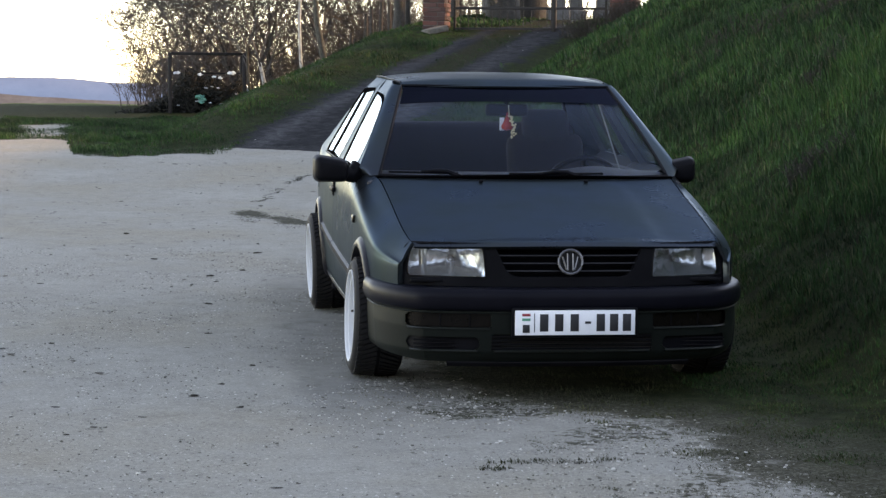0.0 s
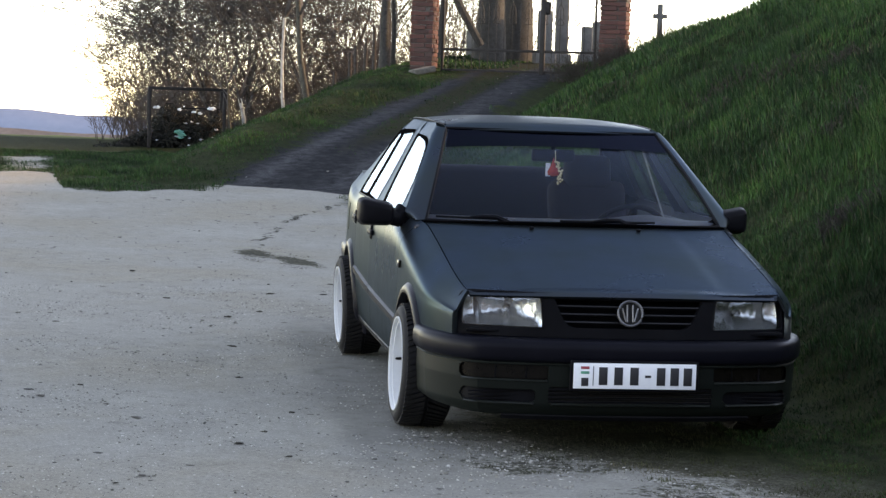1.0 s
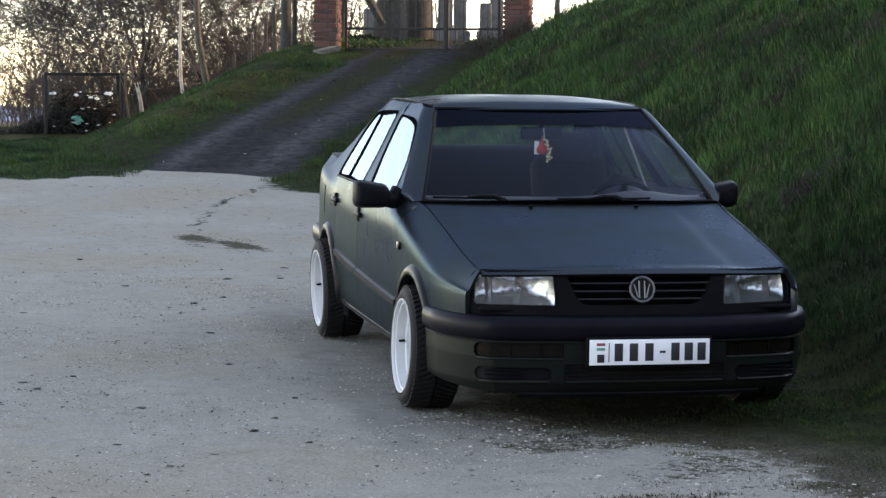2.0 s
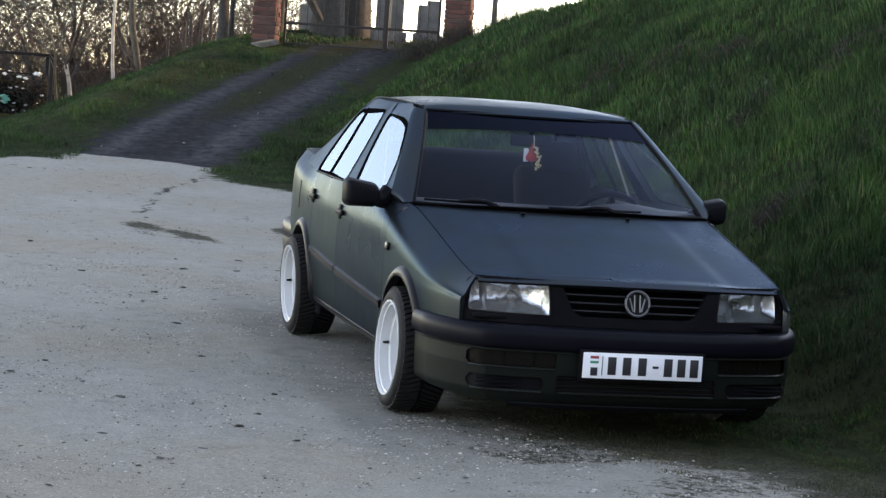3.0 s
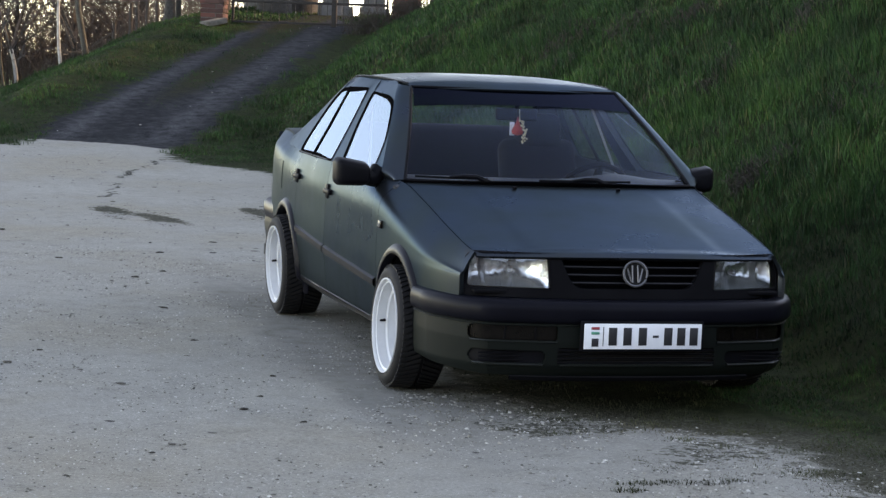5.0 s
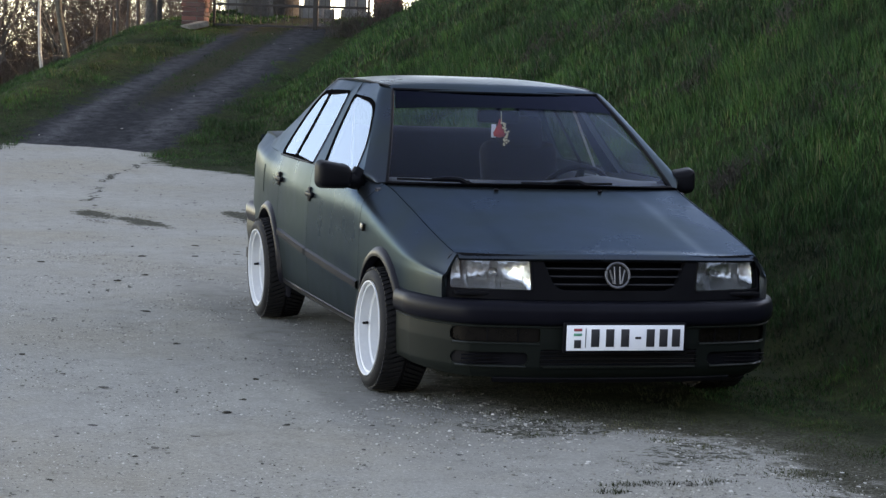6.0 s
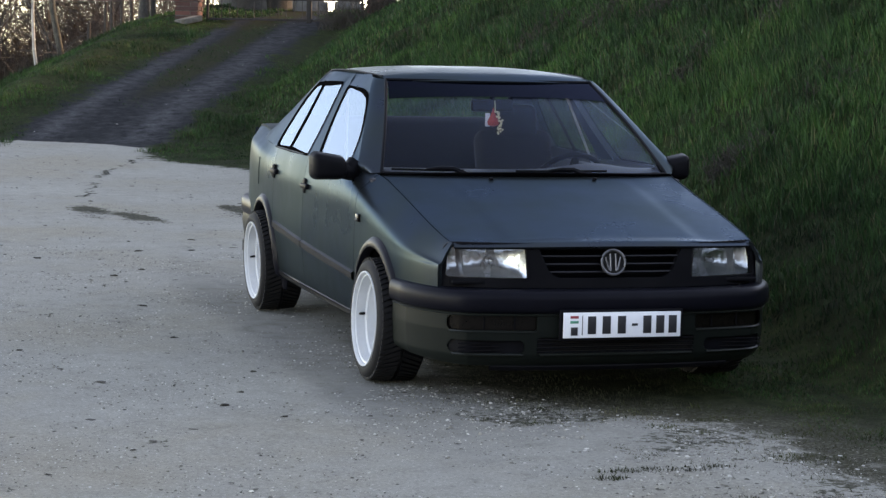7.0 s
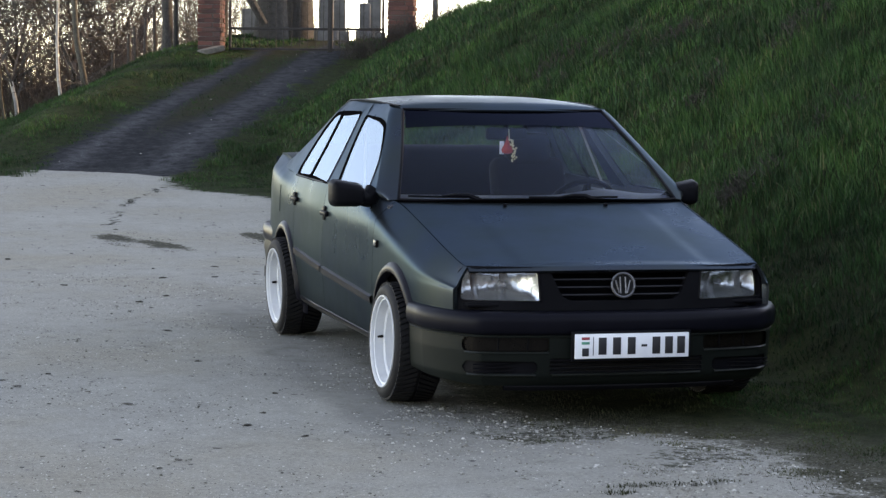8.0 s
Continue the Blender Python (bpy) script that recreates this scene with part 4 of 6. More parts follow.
def bumper_skin(holes, z0, z1, mat, name, rear=False):
    """The painted lower half: a fine sheet along the plan with holes left in it."""
    nu, nv = 440, 64
    bm = bmesh.new()
    vs = []
    for i in range(nu + 1):
        u = i / nu
        x, y = bumper_loop(u, rear=rear)
        x2, y2 = bumper_loop(min(u + 0.004, 1), rear=rear)
        x1, y1 = bumper_loop(max(u - 0.004, 0), rear=rear)
        d = Vector((x2 - x1, y2 - y1)).normalized()
        nrm = Vector((d.y, -d.x)) if not rear else Vector((-d.y, d.x))
        row = []
        for j in range(nv + 1):
            z = z0 + (z1 - z0) * j / nv
            z += 0.030 * max(0, abs(u - 0.5) * 2 - 0.70) / 0.30 * (1 - j / nv)
            o = -0.006 - 0.055 * max(0, (0.205 - z) / 0.07) ** 2.0 - 0.010 * max(0, (0.30 - z) / 0.12)
            side = max(0, abs(u - 0.5) * 2 - 0.86) / 0.14
            o *= 1 - 0.3 * side
            row.append(bm.verts.new((x + nrm.x * o, y + nrm.y * o, z)))
        vs.append(row)
    for i in range(nu):
        for j in range(nv):
            q = (vs[i][j], vs[i + 1][j], vs[i + 1][j + 1], vs[i][j + 1])
            c = sum((v.co for v in q), Vector()) / 4
            if not any(h(c.x, c.z) for h in holes):
                bm.faces.new(q)
    bmesh.ops.delete(bm, geom=[v for v in bm.verts if not v.link_faces], context='VERTS')
    rim = bmesh.ops.extrude_edge_only(bm, edges=[e for e in bm.edges if len(e.link_faces) == 1])
    bmesh.ops.translate(bm, vec=(0, -0.012 if rear else 0.012, 0), verts=[v for v in rim["geom"] if isinstance(v, bmesh.types.BMVert)])
    return part(name, bm, mat, car, angle=35)


def slot(x0, x1, z0, z1, r=0.025):
    def hole(x, z):
        x = abs(x)
        dx, dz = max(x0 + r - x, x - x1 + r, 0), max(z0 + r - z, z - z1 + r, 0)
        return math.hypot(dx, dz) < r

    return hole


# moulded edges lighter than the bumper paint: their highlight is in the colour
LIP_HIGHLIGHT = varied("moulded_edge_highlight", (0.009, 0.012, 0.010), (0.015, 0.018, 0.016), 6, 0.36, bump_amount=0.0, spec=0.28)
bumper_part([(-0.010, 0.374), (-0.001, 0.372), (0.002, 0.368), (-0.001, 0.364), (-0.010, 0.362)], "apron_edge", LIP_HIGHLIGHT)
IND, FOG = (0.350, 0.705, 0.300, 0.362), (0.400, 0.700, 0.205, 0.262)
apron = bumper_skin([slot(*IND, 0.018), slot(*FOG), lambda x, z: abs(x) < 0.345 and 0.205 < z < 0.275], 0.150, 0.378, BUMPER_PAINT, "bumper_apron")
for s in (1, -1):
    for x0, x1, z in ((0.355, 0.70, IND[2]), (0.41, 0.69, FOG[2]), (0.0, 0.34, 0.205)):
        def ledge(u, v):
            x = x0 + (x1 - x0) * u
            k = min((abs(abs(bumper_loop(0.5 + i / 400)[0]) - x), i) for i in range(200))[1]
            a = (v - 0.5) * math.pi
            return (s * x, bumper_loop(0.5 + k / 400)[1] + 0.010 - 0.010 * math.cos(a), z - 0.003 + 0.005 * math.sin(a))

        part("opening_edge", grid(ledge, 20, 4), LIP_HIGHLIGHT, apron)
# indicator lamps, grille meshes and duct backs in the openings
for s in (1, -1):
    for a, c, nm in ((IND, SMOKED, "indicator_lamp"), (FOG, BLACK_PLASTIC, "lower_duct")):
        def f(u, v, a=a):
            x = a[0] - 0.01 + (a[1] - a[0] + 0.03) * u
            k = min((abs(abs(bumper_loop(0.5 + i / 400)[0]) - x), i) for i in range(200))[1]
            y = bumper_loop(0.5 + k / 400)[1]
            return (s * x, y + 0.030, a[2] - 0.01 + (a[3] - a[2] + 0.02) * v)

        lamp = part(nm, solid(grid(f, 14, 2), 0.012), c, apron)
        if nm == "indicator_lamp":
            for xx in (0.44, 0.565):
                bm = bmesh.new()
                box(bm, (s * xx, bumper_loop(0.5 + 0.33 * xx / 0.64)[1] + 0.027, 0.332), (0.006, 0.008, 0.058), 0.002)
                part("lamp_rib", bm, BLACK_PLASTIC, lamp)
        else:
            for k in range(3):
                bm = bmesh.new()
                box(bm, (s * 0.55, 0.070, 0.217 + k * 0.016), (0.26, 0.008, 0.004))
                part("duct_slat", bm, BLACK_PLASTIC, lamp)
bm = bmesh.new()
box(bm, (0, 0.06, 0.24), (0.72, 0.01, 0.10))
intake = part("air_intake", bm, DARK_VOID, apron)
for k in range(4):
    bm = bmesh.new()
    box(bm, (0, 0.022, 0.214 + k * 0.017), (0.70, 0.012, 0.005), 0.0015)
    part("intake_slat", bm, BLACK_PLASTIC, intake)
bumper_part([(-0.10, 0.140), (-0.062, 0.128), (-0.05, 0.145), (-0.055, 0.162), (-0.10, 0.165)], "chin_spoiler", BLACK_PLASTIC, span=(0.22, 0.78))
bumper_part([(-0.07, 0.550), (-0.03, 0.548), (-0.010, 0.528), (-0.008, 0.470), (-0.02, 0.445), (-0.05, 0.440)], "rear_bumper", TRIM_PLASTIC, rear=True)
bumper_part([(-0.02, 0.45), (-0.014, 0.40), (-0.03, 0.30), (-0.08, 0.26)], "rear_apron", BUMPER_PAINT, rear=True)

# black front panel with grille and lamp openings
GR_TOP, GR_BOT = 0.652, 0.482
HL = (0.364, 0.700, 0.508, 0.650)


def panel_lift(x, z):
    return (x, front_y(x) + 0.010 + 0.014 * (z - 0.5) / 0.15, z)


outer = rounded([(-0.715, 0.470), (0.715, 0.470), (0.706, 0.657), (-0.706, 0.657)], [0.01, 0.01, 0.05, 0.05], 6)
grille_hole = rounded([(-0.265, 0.512), (0.265, 0.512), (0.328, 0.652), (-0.328, 0.652)], [0.05, 0.05, 0.012, 0.012], 6)
lamp_r = rounded([(HL[0], HL[2]), (HL[1], HL[2]), (HL[1] - 0.012, HL[3]), (HL[0] + 0.012, HL[3])], [0.012, 0.020, 0.062, 0.034], 8)
lamp_l = [(-p[0], p[1]) for p in lamp_r][::-1]


def dense(lp, step=0.03):
    out = []
    for i, p in enumerate(lp):
        p, q = Vector(p), Vector(lp[(i + 1) % len(lp)])
        k = max(1, int((q - p).length / step))
        out += [p + (q - p) * j / k for j in range(k)]
    return out


bm = fill([dense(outer), dense(grille_hole), dense(lamp_r), dense(lamp_l)], panel_lift)
front = part("front_panel", solid(bm, 0.03), BLACK_PLASTIC, car, "black plastic grille surround", angle=30)

# the wing turned in round each lamp
edge_x, edge_z = [(q[1], q[0]) for q in side_profile(0.198)[3:]], (0.470, 0.651)
for s in (1, -1):
    def wing_turn(u, v):
        z = edge_z[0] + (edge_z[1] - edge_z[0]) * u
        x0, z1 = interp(z, edge_x), z + 0.005 * u
        k = max(0.0, (z1 - 0.585) / 0.0745)
        x1 = min(x0 - 0.003, 0.7095 - 0.0745 * (1 - math.sqrt(max(0.0, 1 - k * k))))
        y1 = front_y(x1) + 0.006 + 0.014 * (z1 - 0.5) / 0.15
        return (s * (x0 + (x1 - x0) * v), 0.197 + (max(y1 - 0.004, 0.198) - 0.197) * v, z + (z1 - z) * v)

    part("wing_edge", grid(wing_turn, 24, 4), PAINT, car)
# black sheet standing in for the darkness behind the grille, in seal colour
bm = bmesh.new()
box(bm, (0, 0.19, 0.58), (0.70, 0.01, 0.16))
part("radiator_shade", bm, SEAL, car)
for k, z in enumerate((0.535, 0.568, 0.601, 0.634)):
    w = 0.28 + 0.055 * (z - 0.512) / 0.134
    bm = grid(lambda u, v: ((u - 0.5) * 2 * w, front_y((u - 0.5) * 2 * w) + 0.022 + 0.014 * (z - 0.5) / 0.15 + 0.02 * v, z + 0.008 * (0.5 - v)), 18, 2)
    part("grille_slat", solid(bm, 0.006), GRILLE, front)
# round badge: ring, disc and plain bars
badge_at = Matrix.Translation((0, 0.086, 0.578)) @ pose(0, 0, 0, -11, 0, 0)
bm = bmesh.new()
tube(bm, [(0.052 * math.cos(a * math.tau / 40), 0, 0.052 * math.sin(a * math.tau / 40)) for a in range(41)], 0.0055, 6, False)
bmesh.ops.transform(bm, matrix=badge_at, verts=bm.verts)
badge = part("badge", bm, EMBLEM, front, "dull grey round badge")
bm = bmesh.new()
for x0, z0, x1, z1 in ((-0.034, 0.022, -0.018, -0.034), (-0.012, 0.036, -0.012, -0.036), (0.012, 0.036, 0.012, -0.036), (0.034, 0.022, 0.018, -0.034)):
    tube(bm, [(x0, 0.002, z0), (x1, 0.002, z1)], 0.0040, 5)
bmesh.ops.transform(bm, matrix=badge_at, verts=bm.verts)
part("badge_bar", bm, EMBLEM, badge)
bm = bmesh.new()
lathe(bm, [(0.0, 0.050), (-0.004, 0.02), (-0.004, 0.0005)], 32)
bmesh.ops.transform(bm, matrix=badge_at @ pose(0, 0.012, 0, 0, 0, -90), verts=bm.verts)
part("badge_disc", bm, DARK_VOID, badge)

# headlamps
for s in (1, -1):
    hl = empty("headlamp", "", "")
    hl.parent = car
    bm = bmesh.new()

    def bowl(u, v):
        x, z = HL[0] + (HL[1] - HL[0]) * u, HL[2] + (HL[3] - HL[2]) * v
        d = 0.075 * (1 - (2 * u - 1) ** 4) * (1 - (2 * v - 1) ** 4)
        d -= 0.035 * math.exp(-((x - 0.615) / 0.008) ** 2) + 0.002 * math.sin(x * 170) * math.sin(z * 60)
        d += 0.020 * math.exp(-(((x - 0.50) / 0.06) ** 2 + ((z - 0.575) / 0.05) ** 2))
        return (s * x, front_y(x) + 0.040 + 0.014 * (z - 0.5) / 0.15 + d, z)

    bm = grid(bowl, 40, 24)
    part("reflector", bm, CHROME, hl, "bright chrome reflector bowl")
    for x in (0.50,):
        bm = bmesh.new()
        lathe(bm, [(-0.035, 0.003), (-0.030, 0.010), (0.0, 0.012), (0.02, 0.013)], 20)
        bmesh.ops.transform(bm, matrix=Matrix.Translation((s * x, front_y(x) + 0.105, 0.575)) @ pose(0, 0, 0, 0, 0, 90), verts=bm.verts)
        part("bulb_cap", bm, STEEL, hl)

    def cover(u, v):
        x, z = HL[0] - 0.004 + (HL[1] - HL[0] + 0.008) * u, HL[2] - 0.004 + (HL[3] - HL[2] + 0.008) * v
        rib = 0.0007 * math.sin(u * 150) * (1 if 0.15 < u < 0.85 else 0.2)
        return (s * x, front_y(x) + 0.012 + 0.014 * (z - 0.5) / 0.15 + rib - 0.004 * math.sin(math.pi * u) * math.sin(math.pi * v), z)

    ob = part("lens", grid(cover, 120, 12), LAMP_GLASS, hl, "clear ribbed glass lens")
    ob.visible_shadow = False
    bm = bmesh.new()
    lp = [panel_lift(s * p[0], p[1]) for p in lamp_r]
    tube(bm, [(p[0], p[1] - 0.001, p[2]) for p in lp] + [(lp[0][0], lp[0][1] - 0.001, lp[0][2])], 0.004, 5, False)
    part("lamp_rim", bm, BLACK_PLASTIC, hl)
    bm = bmesh.new()
    box(bm, (s * 0.53, 0.175, 0.493), (0.31, 0.05, 0.016), 0.004)
    part("lamp_base", bm, BLACK_PLASTIC, hl)

# number plate: holder, sheet, stripes and plain bars
bm = bmesh.new()
box(bm, (0, -0.026, 0.330), (0.545, 0.02, 0.128), 0.006)
holder = part("plate_holder", bm, BLACK_PLASTIC, car)
bm = bmesh.new()
box(bm, (0, -0.038, 0.331), (0.520, 0.004, 0.106), 0.0015)
plate = part("number_plate", bm, PLATE_WHITE, holder, "white number plate with dark bars")


def plate_bar(x, z, w, h, mat, name="plate_bar"):
    bm = bmesh.new()
    box(bm, (x, -0.041, 0.331 + z), (w, 0.0022, h), 0.0006)
    part(name, bm, mat, holder)


for x in (-0.135, -0.070, -0.003, 0.110, 0.168, 0.224):
    plate_bar(x, 0.0, 0.036, 0.074, INK)
plate_bar(0.055, 0.0, 0.026, 0.010, INK)
plate_bar(-0.177, 0.0, 0.003, 0.080, INK)
plate_bar(-0.212, 0.034, 0.036, 0.011, FLAG_RED, "flag_stripe")
plate_bar(-0.212, 0.014, 0.036, 0.011, FLAG_GREEN, "flag_stripe")
plate_bar(-0.212, -0.025, 0.030, 0.034, INK)

# ------------------------------------------------ greenhouse
XZ = [(0.80, 0.806), (0.86, 0.803), (0.88, 0.797), (1.00, 0.7307), (1.12, 0.6643), (1.24, 0.598), (1.27, 0.578), (1.30, 0.550), (1.325, 0.515)]
A_LINE = [(0.86, 1.215), (1.285, 1.865), (1.33, 2.0)]
C_LINE = [(0.90, 3.62), (0.96, 3.53), (1.136, 3.25), (1.285, 3.03), (1.33, 2.9)]


def shell(y, z):
    x = interp(z, XZ)
    ya, yc = interp(z, A_LINE), interp(z, C_LINE)
    x -= 0.045 * max(0, min(1, (y - yc + 0.22) / 0.22)) ** 1.6
    if y < 1.7:
        x = min(x, interp(y, SHOULDER_X) + 0.010 + max(0.0, z - 0.868) * 0.9)
    return x


frame_loop = dense([(1.30, 0.868), (1.40, 0.870), (2.2, 0.880), (3.0, 0.887), (3.4, 0.908), (3.62, 0.930), (3.53, 0.965), (3.25, 1.136), (3.03, 1.285), (2.90, 1.305), (2.4, 1.312), (2.04, 1.302), (1.935, 1.285), (1.62, 1.085), (1.45, 0.970), (1.30, 0.872)], 0.05)
front_window = dense(rounded([(1.49, 0.885), (2.11, 0.885), (2.235, 1.06), (2.300, 1.238), (1.96, 1.225), (1.83, 1.203), (1.755, 1.160), (1.575, 1.030)], [0.03, 0.03, 0.1, 0.04, 0.1, 0.06, 0.05, 0.08], 3), 0.05)
rear_window = dense(rounded([(2.335, 0.885), (3.075, 0.893), (3.065, 1.000), (3.020, 1.135), (2.945, 1.228), (2.42, 1.250), (2.36, 1.05)], [0.02, 0.06, 0.06, 0.08, 0.05, 0.03, 0.1], 4), 0.05)


def scaled(lp, d):
    c = sum((Vector(p) for p in lp), Vector((0, 0))) / len(lp)
    return [Vector(p) + (c - Vector(p)).normalized() * d for p in lp]


for s in (1, -1):
    bm = fill([frame_loop, front_window, rear_window], lambda y, z: (s * shell(y, z), y, z))
    bmesh.ops.subdivide_edges(bm, edges=[e for e in bm.edges if e.calc_length() > 0.12], cuts=1)
    for v in bm.verts:
        v.co.x = s * shell(v.co.y, v.co.z)
    pil = part("pillar_frame", solid(bm, 0.03), PAINT, car, angle=25)
    for lp, nm in ((front_window, "front_side_window"), (rear_window, "rear_side_window")):
        seal = dense(lp, 0.04)
        bm = bmesh.new()
        ring_o = [(s * (shell(*p) + 0.002), p[0], p[1]) for p in scaled(seal, -0.011)]
        ring_i = [(s * (shell(*p) + 0.001), p[0], p[1]) for p in scaled(seal, 0.013)]
        ring_d = [(s * (shell(*p) - 0.004), p[0], p[1]) for p in scaled(seal, 0.014)]
        vv = [[bm.verts.new(p) for p in r] for r in (ring_o, ring_i, ring_d)]
        k = len(seal)
        for r0, r1 in zip(vv, vv[1:]):
            for i in range(k):
                bm.faces.new((r0[i], r0[(i + 1) % k], r1[(i + 1) % k], r1[i]))
        part("window_seal", bm, SEAL, car)
        ys = [p[0] for p in lp]
        zs = [p[1] for p in lp]
        bm = fill([scaled(lp, 0.004)], lambda y, z: (s * (0.797 - (z - 0.88) * 0.5528 - 0.003), y, z))
        gl = part(nm, bm, SIDE_GLASS, car, "clear side glass mirroring the sky", angle=20)
    bm = bmesh.new()
    tube(bm, [(s * (shell(2.76, 0.885) - 0.003), 2.76, 0.885), (s * (shell(2.772, 1.06) - 0.003), 2.772, 1.06), (s * (shell(2.80, 1.245) - 0.003), 2.80, 1.245)], 0.008, 6)
    part("window_divider", bm, SEAL, car)
    # thin bright waist strip and lower window trim
    bm = bmesh.new()
    tube(bm, [(s * (shell(y, 0.897) + 0.004), y, 0.876 + 0.006 * (y - 1.5)) for y in np.linspace(1.48, 3.08, 16)], 0.006, 6)
    part("waist_strip", bm, BLACK_PLASTIC, car)


def roof(u, v):
    a = (u - 0.5) * 2
    y0, y1 = 1.795 + 0.075 * a * a, 3.075 - 0.05 * a * a
    y = y0 + (y1 - y0) * v
    e = 0.545 - 0.028 * (2 * v - 1) ** 4
    prof = 1 - abs(a) ** 3.2
    ly = 1.278 + 0.044 * math.sin(math.pi * min(1, 0.06 + v * 0.9)) ** 0.7
    edge = 1.286 + 0.022 * math.sin(math.pi * min(1, 0.06 + v * 0.9)) ** 0.7
    lip = max(0.0, 1 - v / 0.07) ** 2
    return (a * e, y - 0.022 * lip, edge + (ly + 0.018 - edge) * prof - 0.026 * lip)


rf = part("roof", solid(grid(roof, 36, 40), 0.02), PAINT, car, "dark green roof panel reflecting the sky")
bm = grid(lambda u, v: (roof(u, v)[0] * 0.97, roof(u, v)[1], roof(u, v)[2] - 0.028), 12, 12)
part("head_lining", bm, LINING, rf)
for s in (1, -1):
    bm = bmesh.new()
    tube(bm, [(s * (0.548 - 0.028 * (2 * v - 1) ** 4), 1.93 + 1.06 * v, 1.289 + 0.022 * math.sin(math.pi * min(1, 0.06 + v * 0.9)) ** 0.7) for v in np.linspace(0, 1, 20)], 0.005, 6)
    part("roof_gutter", bm, BLACK_PLASTIC, rf)


def screen(u, v, k=0.0):
    a = (u - 0.5) * 2
    x0, y0, z0 = a * 0.700, 1.105 + 0.15 * a * a, 0.868
    x1, y1, z1 = a * 0.525, 1.795 + 0.065 * a * a, 1.279
    return Vector((x0 + (x1 - x0) * v, y0 + (y1 - y0) * v - 0.025 * math.sin(math.pi * v) - k, z0 + (z1 - z0) * v + 0.01 * math.sin(math.pi * v) + k))


for s in (1, -1):
    def post(u, v, s=s):
        z = 0.866 + 0.425 * v
        ya = interp(z, A_LINE) + 0.075
        p0 = Vector((s * (shell(ya, z) + 0.001), ya, z))
        p1 = screen(0.5 + 0.5 * s, max(0, min(1, (z - 0.868) / 0.411)), 0.004)
        q = p0.lerp(p1, u)
        q.x += s * 0.012 * math.sin(math.pi * u)
        q.y -= 0.008 * math.sin(math.pi * u)
        return q

    part("windscreen_pillar", solid(grid(post, 8, 24), 0.012), PAINT, car)
ws = part("windscreen", solid(grid(screen, 24, 16), 0.004), WS_GLASS, car, "windscreen with a dark tinted top band")


def band(u, v):
    a = (u - 0.5) * 2
    lo = 0.815 - 0.045 * abs(a) ** 2.5
    return screen(0.012 + 0.976 * u, lo + (0.995 - lo) * v, 0.003)


bd = part("tint_band", grid(band, 24, 4), BAND_GLASS, ws, "dark tinted sun strip")
bm = bmesh.new()
edge = [screen(u, 0.0, 0.003) for u in np.linspace(0, 1, 17)] + [screen(1.0, v, 0.003) for v in np.linspace(0.05, 1, 14)] + [screen(u, 1.0, 0.003) for u in np.linspace(0.95, 0, 16)] + [screen(0.0, v, 0.003) for v in np.linspace(0.95, 0.0, 14)]
tube(bm, edge, 0.008, 6, False)
part("screen_seal", bm, BLACK_PLASTIC, ws)


def back(u, v, k=0.0):
    a = (u - 0.5) * 2
    x0, y0, z0 = a * 0.665, 3.60 - 0.06 * a * a, 0.968
    x1, y1, z1 = a * 0.515, 3.065 - 0.05 * a * a, 1.284
    return Vector((x0 + (x1 - x0) * v, y0 + (y1 - y0) * v + 0.02 * math.sin(math.pi * v), z0 + (z1 - z0) * v))


rw = part("rear_window", solid(grid(back, 16, 10), 0.004), WS_GLASS, car)
bm = bmesh.new()
tube(bm, [back(u, 0.0) for u in np.linspace(0, 1, 12)] + [back(1.0, v) for v in np.linspace(0.1, 1, 8)] + [back(u, 1.0) for u in np.linspace(0.95, 0, 12)] + [back(0.0, v) for v in np.linspace(0.9, 0, 8)], 0.016, 6, False)
part("rear_window_seal", bm, BLACK_PLASTIC, rw)

# wipers
for x0, x1, piv in ((-0.66, -0.34, -0.42), (-0.10, 0.36, 0.15)):
    w = empty("wiper", "", "")
    w.parent = car
    ln = lambda x, h: screen(0.5 + x / 1.40, 0.022, h)
    bm = bmesh.new()
    tube(bm, [ln(x, 0.012) for x in np.linspace(x0, x1, 10)], 0.006, 6)
    part("wiper_blade", bm, BLACK_PLASTIC, w)
    bm = bmesh.new()
    tube(bm, [ln(piv - 0.09, 0.014), ln(piv - 0.03, 0.022), ln(piv + 0.03, 0.020), Vector((piv + 0.10, 1.09 + 0.15 * ((piv + 0.1) / 0.7) ** 2, 0.868))], [0.006, 0.010, 0.012, 0.015], 6)
    part("wiper_arm", bm, BLACK_PLASTIC, w)

